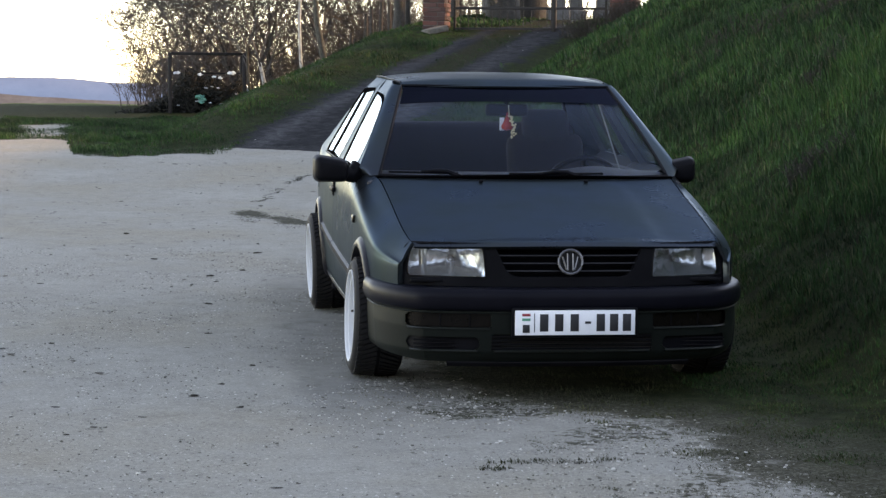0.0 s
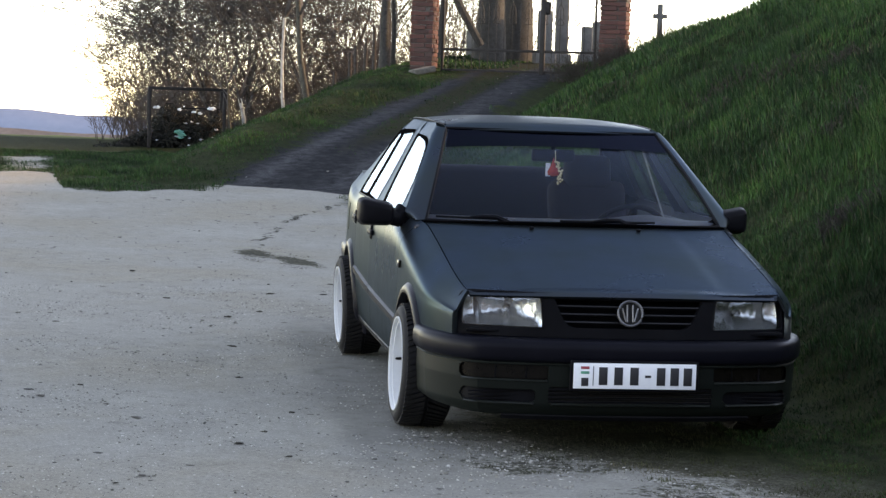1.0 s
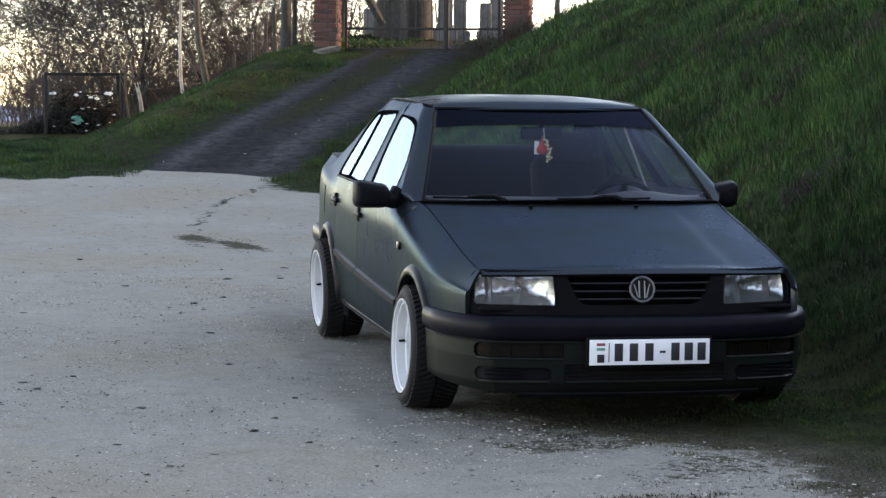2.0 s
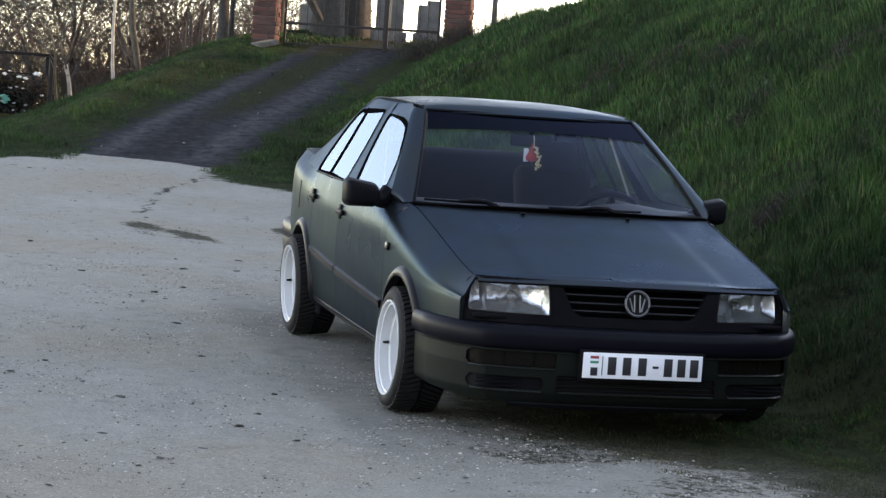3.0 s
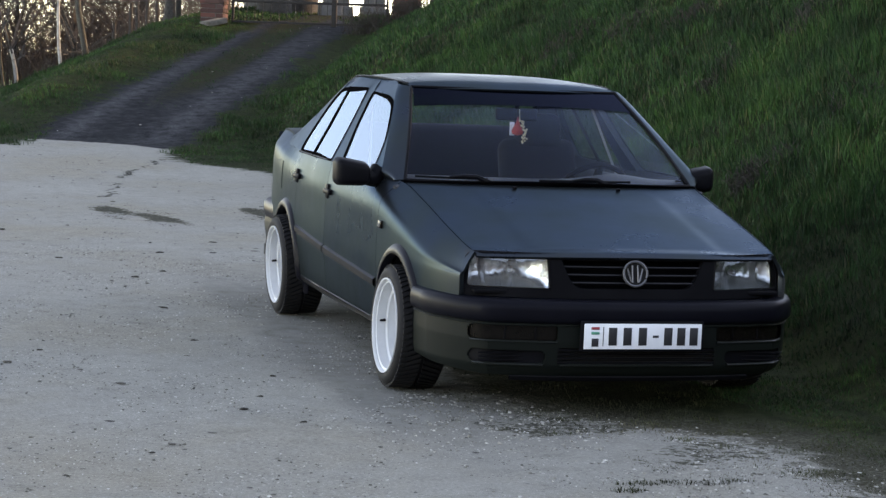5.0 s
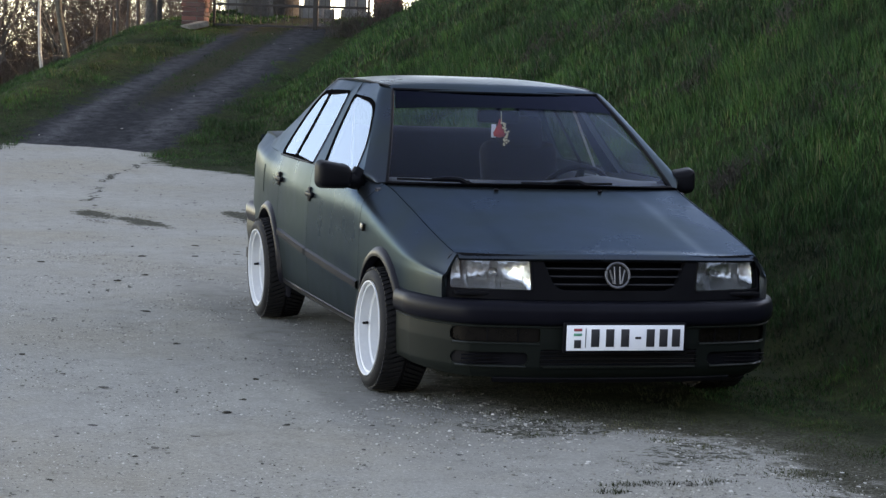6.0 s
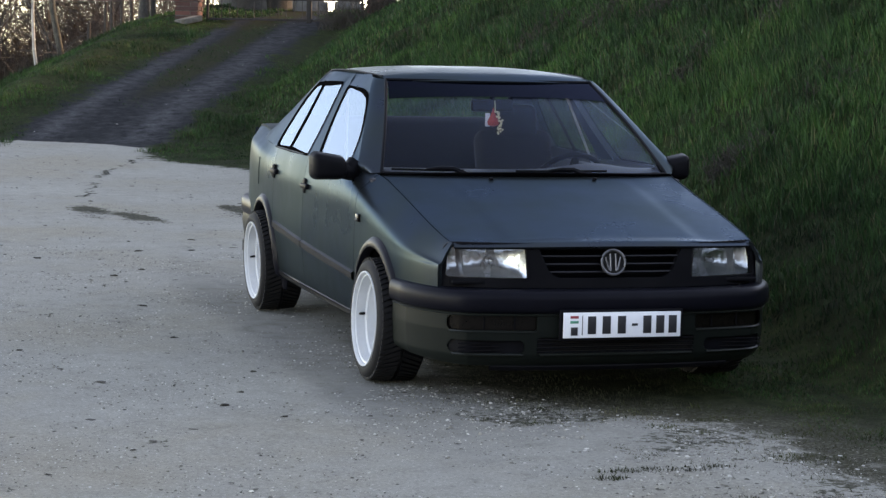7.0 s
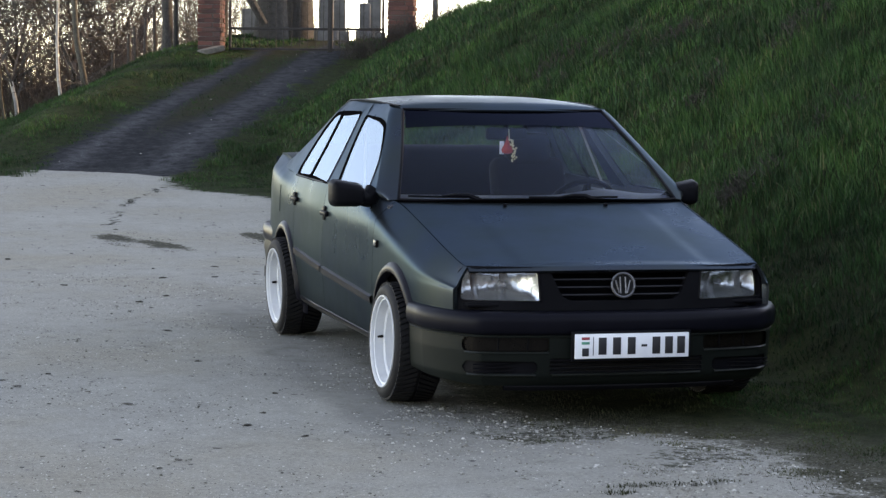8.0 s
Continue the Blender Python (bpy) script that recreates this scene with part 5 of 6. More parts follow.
# door mirrors
for s, xa, xb in ((-1, 0.830, 1.005), (1, 0.730, 0.870)):
    mr = empty("door_mirror", "", "")
    mr.parent = car
    mr["label"] = "black plastic door mirror"
    bm = bmesh.new()
    box(bm, (s * (xa + xb) / 2, 1.385, 0.897), (xb - xa, 0.11, 0.138), 0.034, seg=4)
    for v in bm.verts:
        t = (v.co.y - 1.33) / 0.11
        if t < 0.5:
            v.co.z = 0.905 + (v.co.z - 0.905) * 0.90
            v.co.x = s * ((xa + xb) / 2 + (s * v.co.x - (xa + xb) / 2) * 0.93)
        v.co.z -= 0.030 * (1 - (s * v.co.x - xa) / (xb - xa)) if v.co.z > 0.9 else 0.0
    part("mirror_shell", bm, BLACK_PLASTIC, mr)
    bm = bmesh.new()
    tube(bm, [(s * (xa + 0.035), 1.385, 0.872), (s * (xa - 0.01), 1.40, 0.862), (s * (shell(1.42, 0.90) - 0.005), 1.42, 0.890)], [0.036, 0.040, 0.052], 10)
    part("mirror_foot", bm, BLACK_PLASTIC, mr)
    bm = bmesh.new()
    box(bm, (s * (xa + xb) / 2, 1.440, 0.888), (xb - xa - 0.045, 0.004, 0.060), 0.0015)
    part("mirror_glass", bm, CHROME, mr)

# wheels
def make_wheel():
    w = empty("wheel", "", "")
    w.parent = car
    tr, hw = 0.272, 0.115
    bm = bmesh.new()
    lathe(bm, [(-hw + 0.020, 0.205), (-hw + 0.002, 0.214), (-hw - 0.002, 0.232), (-hw + 0.008, 0.252), (-hw + 0.026, tr - 0.010), (-hw + 0.045, tr - 0.010), (0, tr - 0.010), (hw - 0.045, tr - 0.010), (hw - 0.026, tr - 0.010), (hw - 0.008, 0.252), (hw + 0.002, 0.232), (hw - 0.02, 0.205)], 64)
    tyre = part("tyre", bm, RUBBER, w, "black low-profile tyre")
    bm = bmesh.new()
    nb = 62
    for k in range(nb):
        for side in (-1, 1):
            a0 = (k + (0.25 if side > 0 else 0.0)) * math.tau / nb
            quad = []
            for xx, da in ((0.008, 0.0), (0.098, 0.14), (0.098, 0.205), (0.008, 0.065)):
                a = a0 + da
                quad.append((side * xx, a))
            lo = [bm.verts.new((x, (tr - 0.014) * math.cos(a), (tr - 0.014) * math.sin(a))) for x, a in quad]
            hi = [bm.verts.new((x, (tr + 0.004 - 0.006 * (abs(x) > 0.05)) * math.cos(a), (tr + 0.004 - 0.006 * (abs(x) > 0.05)) * math.sin(a))) for x, a in quad]
            bm.faces.new(hi)
            for i in range(4):
                bm.faces.new((lo[i], lo[(i + 1) % 4], hi[(i + 1) % 4], hi[i]))
    part("tread", bm, RUBBER, tyre, smooth=False)
    bm = bmesh.new()
    lathe(bm, [(-hw + 0.018, 0.200), (-hw + 0.004, 0.211), (-hw - 0.002, 0.210), (-hw - 0.002, 0.204), (-hw + 0.006, 0.199), (-hw + 0.013, 0.199), (-hw + 0.015, 0.190), (-hw + 0.055, 0.185), (-hw + 0.061, 0.174), (-hw + 0.118, 0.169), (-hw + 0.124, 0.157), (-hw + 0.116, 0.13), (-hw + 0.104, 0.10), (-hw + 0.110, 0.065), (-hw + 0.100, 0.045), (-hw + 0.085, 0.036), (-hw + 0.083, 0.001)], 72)
    rim = part("rim", bm, WHEEL_WHITE, w, "white dished steel rim")
    for k in range(5):
        bm = bmesh.new()
        a = k * math.tau / 5
        box(bm, (-hw + 0.098, 0.052 * math.cos(a), 0.052 * math.sin(a)), (0.02, 0.017, 0.017), 0.004)
        part("wheel_bolt", bm, STEEL, rim)
    bm = bmesh.new()
    tube(bm, [(-hw + 0.050, 0.184, 0.0), (-hw + 0.040, 0.175, 0.0), (-hw + 0.026, 0.170, 0.0)], [0.007, 0.006, 0.0055], 8)
    part("tyre_valve", bm, BLACK_PLASTIC, rim, "black rubber tyre valve")
    return w


w0 = make_wheel()
w0.matrix_basis = pose(-0.762, AXLES[0], HUB_Z, 0, 1.5, 0)
copy_thing(w0, pose(-0.748, AXLES[1], HUB_Z + 0.002, 0, -2.0, 0))
for xx, ya in ((0.762, AXLES[0]), (0.748, AXLES[1])):
    copy_thing(w0, pose(xx, ya, HUB_Z, 0, 0, 180))

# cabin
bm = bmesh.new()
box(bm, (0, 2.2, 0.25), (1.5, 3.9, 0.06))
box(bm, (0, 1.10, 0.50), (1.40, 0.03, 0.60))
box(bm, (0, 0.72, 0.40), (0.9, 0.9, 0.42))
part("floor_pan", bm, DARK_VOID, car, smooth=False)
for s in (1, -1):
    bm = bmesh.new()
    box(bm, (s * 0.735, 2.3, 0.56), (0.05, 2.2, 0.58), 0.02)
    part("door_lining", bm, DASH, car)


def dashtop(u, v):
    a = (u - 0.5) * 2
    y = 1.13 + 0.15 * a * a + (0.42 - 0.05 * a * a) * v
    z = 0.862 + 0.020 * math.sin(math.pi * v) - 0.16 * max(0, v - 0.75) / 0.25 * 0.9 + (0.03 * math.exp(-((a * 0.7 - 0.36) / 0.17) ** 2) * math.sin(math.pi * min(1, v * 1.1)))
    return (a * 0.71, y, z)


part("dashboard", grid(dashtop, 30, 14), DASH, car, "dark grey vinyl dashboard")
bm = bmesh.new()
c, tilt = Vector((0.365, 1.68, 0.785)), pose(0, 0, 0, -56, 0, 0)
tube(bm, [c + tilt.to_3x3() @ Vector((0.185 * math.cos(a * math.tau / 36), 0.185 * math.sin(a * math.tau / 36), 0)) for a in range(37)], 0.014, 8, False)
st = part("steering_wheel", bm, BLACK_PLASTIC, car)
bm = bmesh.new()
for a in (0.1, math.pi - 0.1, -math.pi / 2):
    tube(bm, [c + Vector((0, 0, -0.01)), c + tilt.to_3x3() @ Vector((0.18 * math.cos(a), 0.18 * math.sin(a), 0))], [0.045, 0.016], 8)
part("steering_spoke", bm, BLACK_PLASTIC, st)


def seat(x, up=0.0):
    bm = bmesh.new()
    box(bm, (x, 2.0, 0.44), (0.50, 0.52, 0.16), 0.05, seg=3)
    sq = part("front_seat", bm, CLOTH, car, "dark cloth front seat")
    bm = bmesh.new()
    box(bm, (0, 0, 0), (0.41, 0.13, 0.62), 0.055, pose(0, 0, 0, -18, 0, 0), 3)
    bmesh.ops.translate(bm, vec=(x, 2.33, 0.65 + up), verts=bm.verts)
    part("seat_back", bm, CLOTH, sq)
    bm = bmesh.new()
    box(bm, (0, 0, 0), (0.25, 0.10, 0.19), 0.045, pose(0, 0, 0, -12, 0, 0), 3)
    bmesh.ops.translate(bm, vec=(x, 2.40, 0.985 + up), verts=bm.verts)
    part("headrest", bm, CLOTH, sq)


seat(0.31, 0.07)
seat(-0.36, -0.30)
bm = bmesh.new()
box(bm, (0, 2.95, 0.45), (1.30, 0.50, 0.18), 0.06, seg=3)
bench = part("rear_bench", bm, CLOTH, car)
bm = bmesh.new()
box(bm, (0, 0, 0), (1.30, 0.14, 0.64), 0.06, pose(0, 0, 0, -22, 0, 0), 3)
bmesh.ops.translate(bm, vec=(0, 3.22, 0.74), verts=bm.verts)
part("bench_back", bm, CLOTH, bench)
bm = bmesh.new()
box(bm, (0, 3.45, 0.955), (1.30, 0.36, 0.02), 0.008)
part("parcel_shelf", bm, DASH, car)
# seat belt hanging from each door post
BELT = varied("belt_webbing", (0.16, 0.165, 0.17), (0.24, 0.245, 0.25), 60, 0.6, bump_amount=0.2, bump_dist=0.001)
for s in (1, -1):
    bm = grid(lambda u, v: (s * (0.585 + 0.10 * u), 2.36 - 0.36 * u + 0.035 * (v - 0.5), 1.20 - 0.50 * u), 12, 2)
    part("seat_belt", solid(bm, 0.002), BELT, car, "pale grey seat belt on the door post")
# rear-view mirror with its hanging charm
bm = bmesh.new()
box(bm, (0.0, 1.80, 1.165), (0.215, 0.03, 0.062), 0.014, seg=3)
rv = part("rearview_mirror", bm, BLACK_PLASTIC, car)
bm = bmesh.new()
tube(bm, [(0, 1.80, 1.19), (0.0, 1.79, 1.262)], [0.012, 0.016], 8)
part("mirror_stem", bm, BLACK_PLASTIC, rv)
bm = bmesh.new()
tube(bm, [(0.006, 1.775, 1.19), (0.010, 1.775, 1.13)], 0.0025, 5)
charm = part("charm_cord", bm, TRINKET_BEAD, rv)
bm = bmesh.new()
lathe(bm, [(0.0, 0.002), (0.03, 0.010), (0.07, 0.030), (0.085, 0.026), (0.092, 0.003)], 12)
bmesh.ops.transform(bm, matrix=Matrix.Translation((0.0, 1.775, 1.155)) @ pose(0, 0, 0, 0, 90, 0), verts=bm.verts)
part("charm_bag", bm, TRINKET_RED, charm, "small red cloth charm")
bm = bmesh.new()
rng = random.Random(3)
for k in range(26):
    t = k / 25
    bmesh.ops.create_icosphere(bm, subdivisions=1, radius=0.006, matrix=Matrix.Translation((0.030 * math.sin(t * math.pi * 0.8) + rng.gauss(0, 0.006) + 0.004, 1.752 + rng.gauss(0, 0.004), 1.14 - 0.110 * t + rng.gauss(0, 0.004))))
part("charm_bead", bm, TRINKET_BEAD, charm, "string of pale gold beads")
bm = bmesh.new()
box(bm, (-0.024, 1.790, 1.095), (0.024, 0.003, 0.065), 0.001)
part("charm_card", bm, PAPER, charm, "small white card behind the charm")

# ---------------------------------------------------------------- gate, fence, bin, trees, distance
BARK = varied("grey_bark", (0.013, 0.012, 0.010), (0.042, 0.038, 0.034), 14, 0.9, bump_amount=0.6, bump_dist=0.02, fine=60)
BIRCH = varied("white_bark", (0.20, 0.185, 0.165), (0.42, 0.40, 0.37), 9, 0.85, bump_amount=0.4, bump_dist=0.01, fine=50)
SCRUB = varied("brown_shoots", (0.040, 0.030, 0.027), (0.085, 0.066, 0.058), 3, 0.9, bump_amount=0)
PALE_BARK = varied("pale_bark", (0.026, 0.022, 0.017), (0.070, 0.062, 0.046), 9, 0.85, bump_amount=0.4, bump_dist=0.01, fine=50)
TWIG = varied("bare_twig", (0.035, 0.030, 0.028), (0.095, 0.083, 0.078), 3, 0.9, bump_amount=0)
OLD_WOOD = varied("weathered_wood", (0.018, 0.014, 0.013), (0.050, 0.040, 0.036), 12, 0.9, bump_amount=0.4, bump_dist=0.01)
IRON = varied("rusty_iron", (0.008, 0.007, 0.007), (0.022, 0.017, 0.015), 20, 0.7, 0.3, 0.2)
STONE = varied("grave_stone", (0.06, 0.06, 0.06), (0.12, 0.118, 0.112), 7, 0.85, bump_amount=0.4, bump_dist=0.01)
SLAB = varied("pale_slab", (0.05, 0.045, 0.038), (0.15, 0.135, 0.115), 14, 0.9, bump_amount=0.5, bump_dist=0.01)
MORTAR = varied("mortar", (0.050, 0.042, 0.037), (0.105, 0.090, 0.080), 30, 0.95, bump_amount=0.4)
# blue haze of the distance is put into the hills' colour
HAZED_HILLS = varied("hazed_far_hills", (0.14, 0.18, 0.25), (0.19, 0.235, 0.31), 0.004, 1.0, bump_amount=0, spec=0.0)
FAR_WOOD = varied("far_wood", (0.10, 0.085, 0.08), (0.16, 0.14, 0.13), 0.2, 1.0, bump_amount=0, spec=0.0)

BRICK, n, b = material("red_brick")
oi = n.nodes.new("ShaderNodeObjectInfo")
c = ramp(n, oi.outputs["Random"], [(0.0, (0.032, 0.013, 0.011)), (0.4, (0.072, 0.021, 0.016)), (0.75, (0.112, 0.033, 0.024)), (1.0, (0.055, 0.028, 0.025))])
gr = noise_of(n, 40, 4)
n.links.new(mixc(n, math_node(n, 'MULTIPLY', gr.outputs[0], 0.4), c.outputs[0], (0.085, 0.052, 0.045)), b.inputs["Base Color"])
b.inputs["Roughness"].default_value = 0.92
bump(n, b, gr.outputs[0], 0.5, 0.008)


def limb(segs, p, d, r, length, depth, rg, spread=0.6, droop=0.0, fork=3, shrink=0.68):
    """Adds the segments of a branch and of all that grows from it."""
    k = 3 if depth > 1 else 2
    for j in range(k):
        d2 = (d + Vector((rg.gauss(0, 0.16), rg.gauss(0, 0.16), rg.gauss(0, 0.10) - droop))).normalized()
        q = p + d2 * length / k
        r2 = r * (0.80 if depth > 0 else 0.6)
        segs.append((p, q, r, r2))
        p, d, r = q, d2, r2
        if depth > 0 and (j > 0 or depth < 3):
            for _ in range(1 if rg.random() < 0.5 else 2):
                out = Vector((rg.gauss(0, 1), rg.gauss(0, 1), rg.gauss(0.15, 0.6))).normalized()
                limb(segs, p, (d * (1 - spread) + out * spread).normalized(), r * 0.62, length * shrink * rg.uniform(0.7, 1.1), depth - 1, rg, spread, droop, fork, shrink)
    if depth > 0:
        for _ in range(fork - 1):
            out = Vector((rg.gauss(0, 1), rg.gauss(0, 1), rg.gauss(0.2, 0.6))).normalized()
            limb(segs, p, (d * (1 - spread * 0.8) + out * spread * 0.8).normalized(), r * 0.8, length * shrink, depth - 1, rg, spread, droop, fork, shrink)


def seg_mesh(name, segs, sides=3, least=0.0):
    """All segments as tapered prisms in one mesh."""
    P = np.array([[*a, *c, max(r, least), max(s, least)] for a, c, r, s in segs])
    a, c = P[:, :3], P[:, 3:6]
    d = c - a
    d /= np.maximum(np.linalg.norm(d, axis=1, keepdims=True), 1e-6)
    up = np.where(np.abs(d[:, 2:3]) < 0.9, [[0, 0, 1.0]], [[1.0, 0, 0]])
    e = np.cross(d, up)
    e /= np.linalg.norm(e, axis=1, keepdims=True)
    f = np.cross(d, e)
    rings = []
    for base, r in ((a, P[:, 6:7]), (c, P[:, 7:8])):
        for k in range(sides):
            t = k * math.tau / sides
            rings.append(base + r * (e * math.cos(t) + f * math.sin(t)))
    vs = np.stack(rings, 1).reshape(-1, 3)
    o = (np.arange(len(P)) * 2 * sides)[:, None]
    faces = np.concatenate([o + [k, (k + 1) % sides, sides + (k + 1) % sides, sides + k] for k in range(sides)], 0)
    return quick_mesh(name, vs, faces, sides > 4)


def tree(x, y, tall, r, seed, label, pale=False, lean=(0, 0), depth=4, spread=0.6, stem=0.38, twig_r=0.005, droop=0.0, lift=0.0, bark=None):
    rg = random.Random(seed)
    at = Vector((x, y, on_ground(x, y) - 0.08 + lift))
    ob = empty("tree", label, "tree", Matrix.Translation(at), "bare trees by the lane")
    trunk, crown = [], []
    p, d = Vector((0, 0, 0)), Vector((lean[0], lean[1], 1)).normalized()
    k = 6
    rr = r
    for j in range(k):
        d = (d + Vector((rg.gauss(0, 0.06), rg.gauss(0, 0.06), 0.02))).normalized()
        q = p + d * tall * stem / k
        trunk.append((p - d * rr * 0.25, q + d * rr * 0.1, rr * (1.35 if j == 0 else 1), rr * 0.94))
        rr *= 0.94
        p = q
        if j >= 3:
            out = Vector((rg.gauss(0, 1), rg.gauss(0, 1), 0.35)).normalized()
            limb(crown, p, (d * 0.4 + out * 0.6).normalized(), rr * 0.60, tall * 0.30, depth - 1, rg, spread, droop)
    for _ in range(3):
        out = Vector((rg.gauss(0, 1), rg.gauss(0, 1), rg.uniform(0.2, 1.0))).normalized()
        limb(crown, p, (d * 0.55 + out * 0.5).normalized(), rr * 0.85, tall * 0.36, depth, rg, spread, droop)
    for nm, sg, sd, least, mt in (("trunk", trunk, 9, 0, bark or (PALE_BARK if pale else BARK)), ("crown", crown, 3, twig_r, TWIG)):
        me = seg_mesh(nm, sg, sd, least)
        me.materials.append(mt)
        o = new(nm, me)
        o.parent = ob
    return ob


TREE = "bare grey-brown tree with a fine twiggy crown"
tree(0.55, 38.5, 5.0, 0.055, 1, "young bare tree with a pale trunk beside the bin", True, (-0.08, 0), 4, stem=0.24, bark=BIRCH)
tree(1.22, 35.5, 7.0, 0.038, 9, "bare tree with a sunlit pale trunk", True, (-0.14, 0), 4, stem=0.34, bark=BIRCH)
tree(1.56, 34.5, 7.5, 0.070, 3, "bare tree with a mossy brown trunk", True, (-0.13, 0.0), 4, stem=0.34)
tree(2.56, 31.0, 8.0, 0.095, 4, "dark stout bare tree behind the brick pier", False, (0.01, 0), 4)
tree(2.76, 31.2, 7.0, 0.050, 41, "slim dark bare tree behind the brick pier", False, (0.0, 0), 3)
tree(0.26, 37.5, 5.0, 0.030, 42, "slim leaning young tree with a grey trunk", True, (-0.12, 0), 3, stem=0.30)
tree(-0.6, 43.0, 5.5, 0.07, 5, TREE, False, (-0.2, 0), 4, stem=0.22)
tree(0.9, 42.0, 6.0, 0.08, 6, TREE, False, (-0.1, 0), 4, stem=0.24)
tree(0.1, 41.5, 5.5, 0.07, 16, TREE, False, (-0.1, 0), 4, stem=0.20)
tree(1.9, 40.5, 6.0, 0.08, 17, TREE, False, (0.1, 0), 4, stem=0.24)
tree(2.9, 42.0, 6.5, 0.08, 7, TREE, False, (0, 0), 4, stem=0.26)
tree(-1.5, 46.0, 4.2, 0.06, 8, TREE, False, (-0.2, 0), 4, stem=0.20)
tree(3.8, 46.0, 7.0, 0.09, 9, TREE, False, (0, 0), 4, stem=0.26)

# scrub thicket: countless bare shoots
rg = random.Random(21)
segs = []
for k in range(800):
    t = rg.random()
    x = -2.1 + 7.4 * t + rg.gauss(0, 0.3)
    y = 43 + rg.uniform(-2.0, 9) - 2.0 * t
    if x > 2.2 + 0.0 * y and y < 38:
        continue
    tall = rg.uniform(1.0, 2.9) * (0.55 + 0.45 * min(1, max(0.1, (x + 2.4) / 1.8)))
    p = Vector((x, y, on_ground(x, y)))
    d = Vector((rg.gauss(0, 0.22), rg.gauss(0, 0.22), 1)).normalized()
    limb(segs, p, d, 0.012, tall * 0.62, 2, rg, 0.45, 0.0, 2, 0.6)
for k in range(130):
    x, y = rg.uniform(2.8, 10.5), rg.uniform(54, 66)
    limb(segs, Vector((x, y, on_ground(x, y))), Vector((rg.gauss(0, 0.15), rg.gauss(0, 0.15), 1)).normalized(), 0.03, rg.uniform(2.4, 4.2), 2, rg, 0.45, 0.0, 2, 0.6)
me = seg_mesh("thicket", segs, 3, 0.0035)
me.materials.append(SCRUB)
tagged(new("thicket", me), "dense brown thicket of bare shrubs along the slope", "thicket", kind="stuff")

# bin for dead wreaths: four posts, rails, heap
bx0, bx1, by0, by1 = -1.46, 0.07, 37.6, 39.0
bz = on_ground(-0.7, 37.6) - 0.03
wbin = empty("wreath_bin", "dark iron-framed bin heaped with dead wreaths on the grass", "waste bin", Matrix.Translation((0, 0, 0)))
for x in (bx0, bx1):
    for y in (by0, by1):
        bm = bmesh.new()
        box(bm, (x, y, bz + 0.55), (0.075, 0.075, 1.45), 0.008)
        part("post", bm, IRON, wbin)
for y in (by0, by1):
    bm = bmesh.new()
    box(bm, ((bx0 + bx1) / 2, y, bz + 1.255), (bx1 - bx0, 0.05, 0.055), 0.006)
    part("rail", bm, IRON, wbin)
for x in (bx0, bx1):
    bm = bmesh.new()
    box(bm, (x, (by0 + by1) / 2, bz + 1.255), (0.05, by1 - by0, 0.055), 0.006)
    part("rail", bm, IRON, wbin)
for k in range(3):
    bm = bmesh.new()
    box(bm, ((bx0 + bx1) / 2, by1, bz + 0.25 + 0.3 * k), (bx1 - bx0, 0.02, 0.03))
    part("rail", bm, IRON, wbin)

WREATH = varied("dead_wreath", (0.006, 0.007, 0.006), (0.024, 0.023, 0.018), 14, 0.95, bump_amount=0.6, bump_dist=0.02)
rg = random.Random(4)
segs = []
for k in range(2600):
    x, y = rg.uniform(bx0 + 0.08, bx1 - 0.05), rg.uniform(by0 + 0.08, by1 - 0.1)
    top = 0.75 + 0.14 * math.sin(x * 5) + 0.08 * math.sin(x * 11 + 1)
    p = Vector((x, y, bz + rg.uniform(0.0, top)))
    d = Vector((rg.gauss(0, 1), rg.gauss(0, 1), rg.gauss(0, 0.8))).normalized()
    segs.append((p - d * 0.06, p + d * 0.07, 0.018, 0.006))
me = seg_mesh("wreath_heap", segs, 3)
me.materials.append(WREATH)
tagged(new("wreath_heap", me), "dark heap of withered wreaths and fir twigs in the bin", "heap", kind="stuff")
segs = []
for k in range(900):
    x, y = bx0 - abs(rg.gauss(0, 0.34)), rg.uniform(by0 + 0.1, by1 - 0.1)
    p = Vector((x, y, on_ground(x, y) + rg.uniform(0.0, max(0.03, 0.34 - 0.45 * (bx0 - x)))))
    d = Vector((rg.gauss(0, 1), rg.gauss(0, 1), rg.gauss(0, 0.8))).normalized()
    segs.append((p - d * 0.06, p + d * 0.07, 0.018, 0.006))
me = seg_mesh("spilled_heap", segs, 3)
me.materials.append(WREATH)
tagged(new("spilled_heap", me), "dark heap of withered twigs spilled beside the bin", "heap", kind="stuff")
BITS = {"white_flower": (PAPER, 6, (0.72, 0.92)), "green_wrap": (varied("green_wrap", (0.05, 0.30, 0.24), (0.10, 0.42, 0.34), 20, 0.5), 5, (0.25, 0.40)), "grey_foil": (varied("grey_foil", (0.28, 0.29, 0.31), (0.42, 0.43, 0.45), 20, 0.5), 14, (0.1, 0.6))}
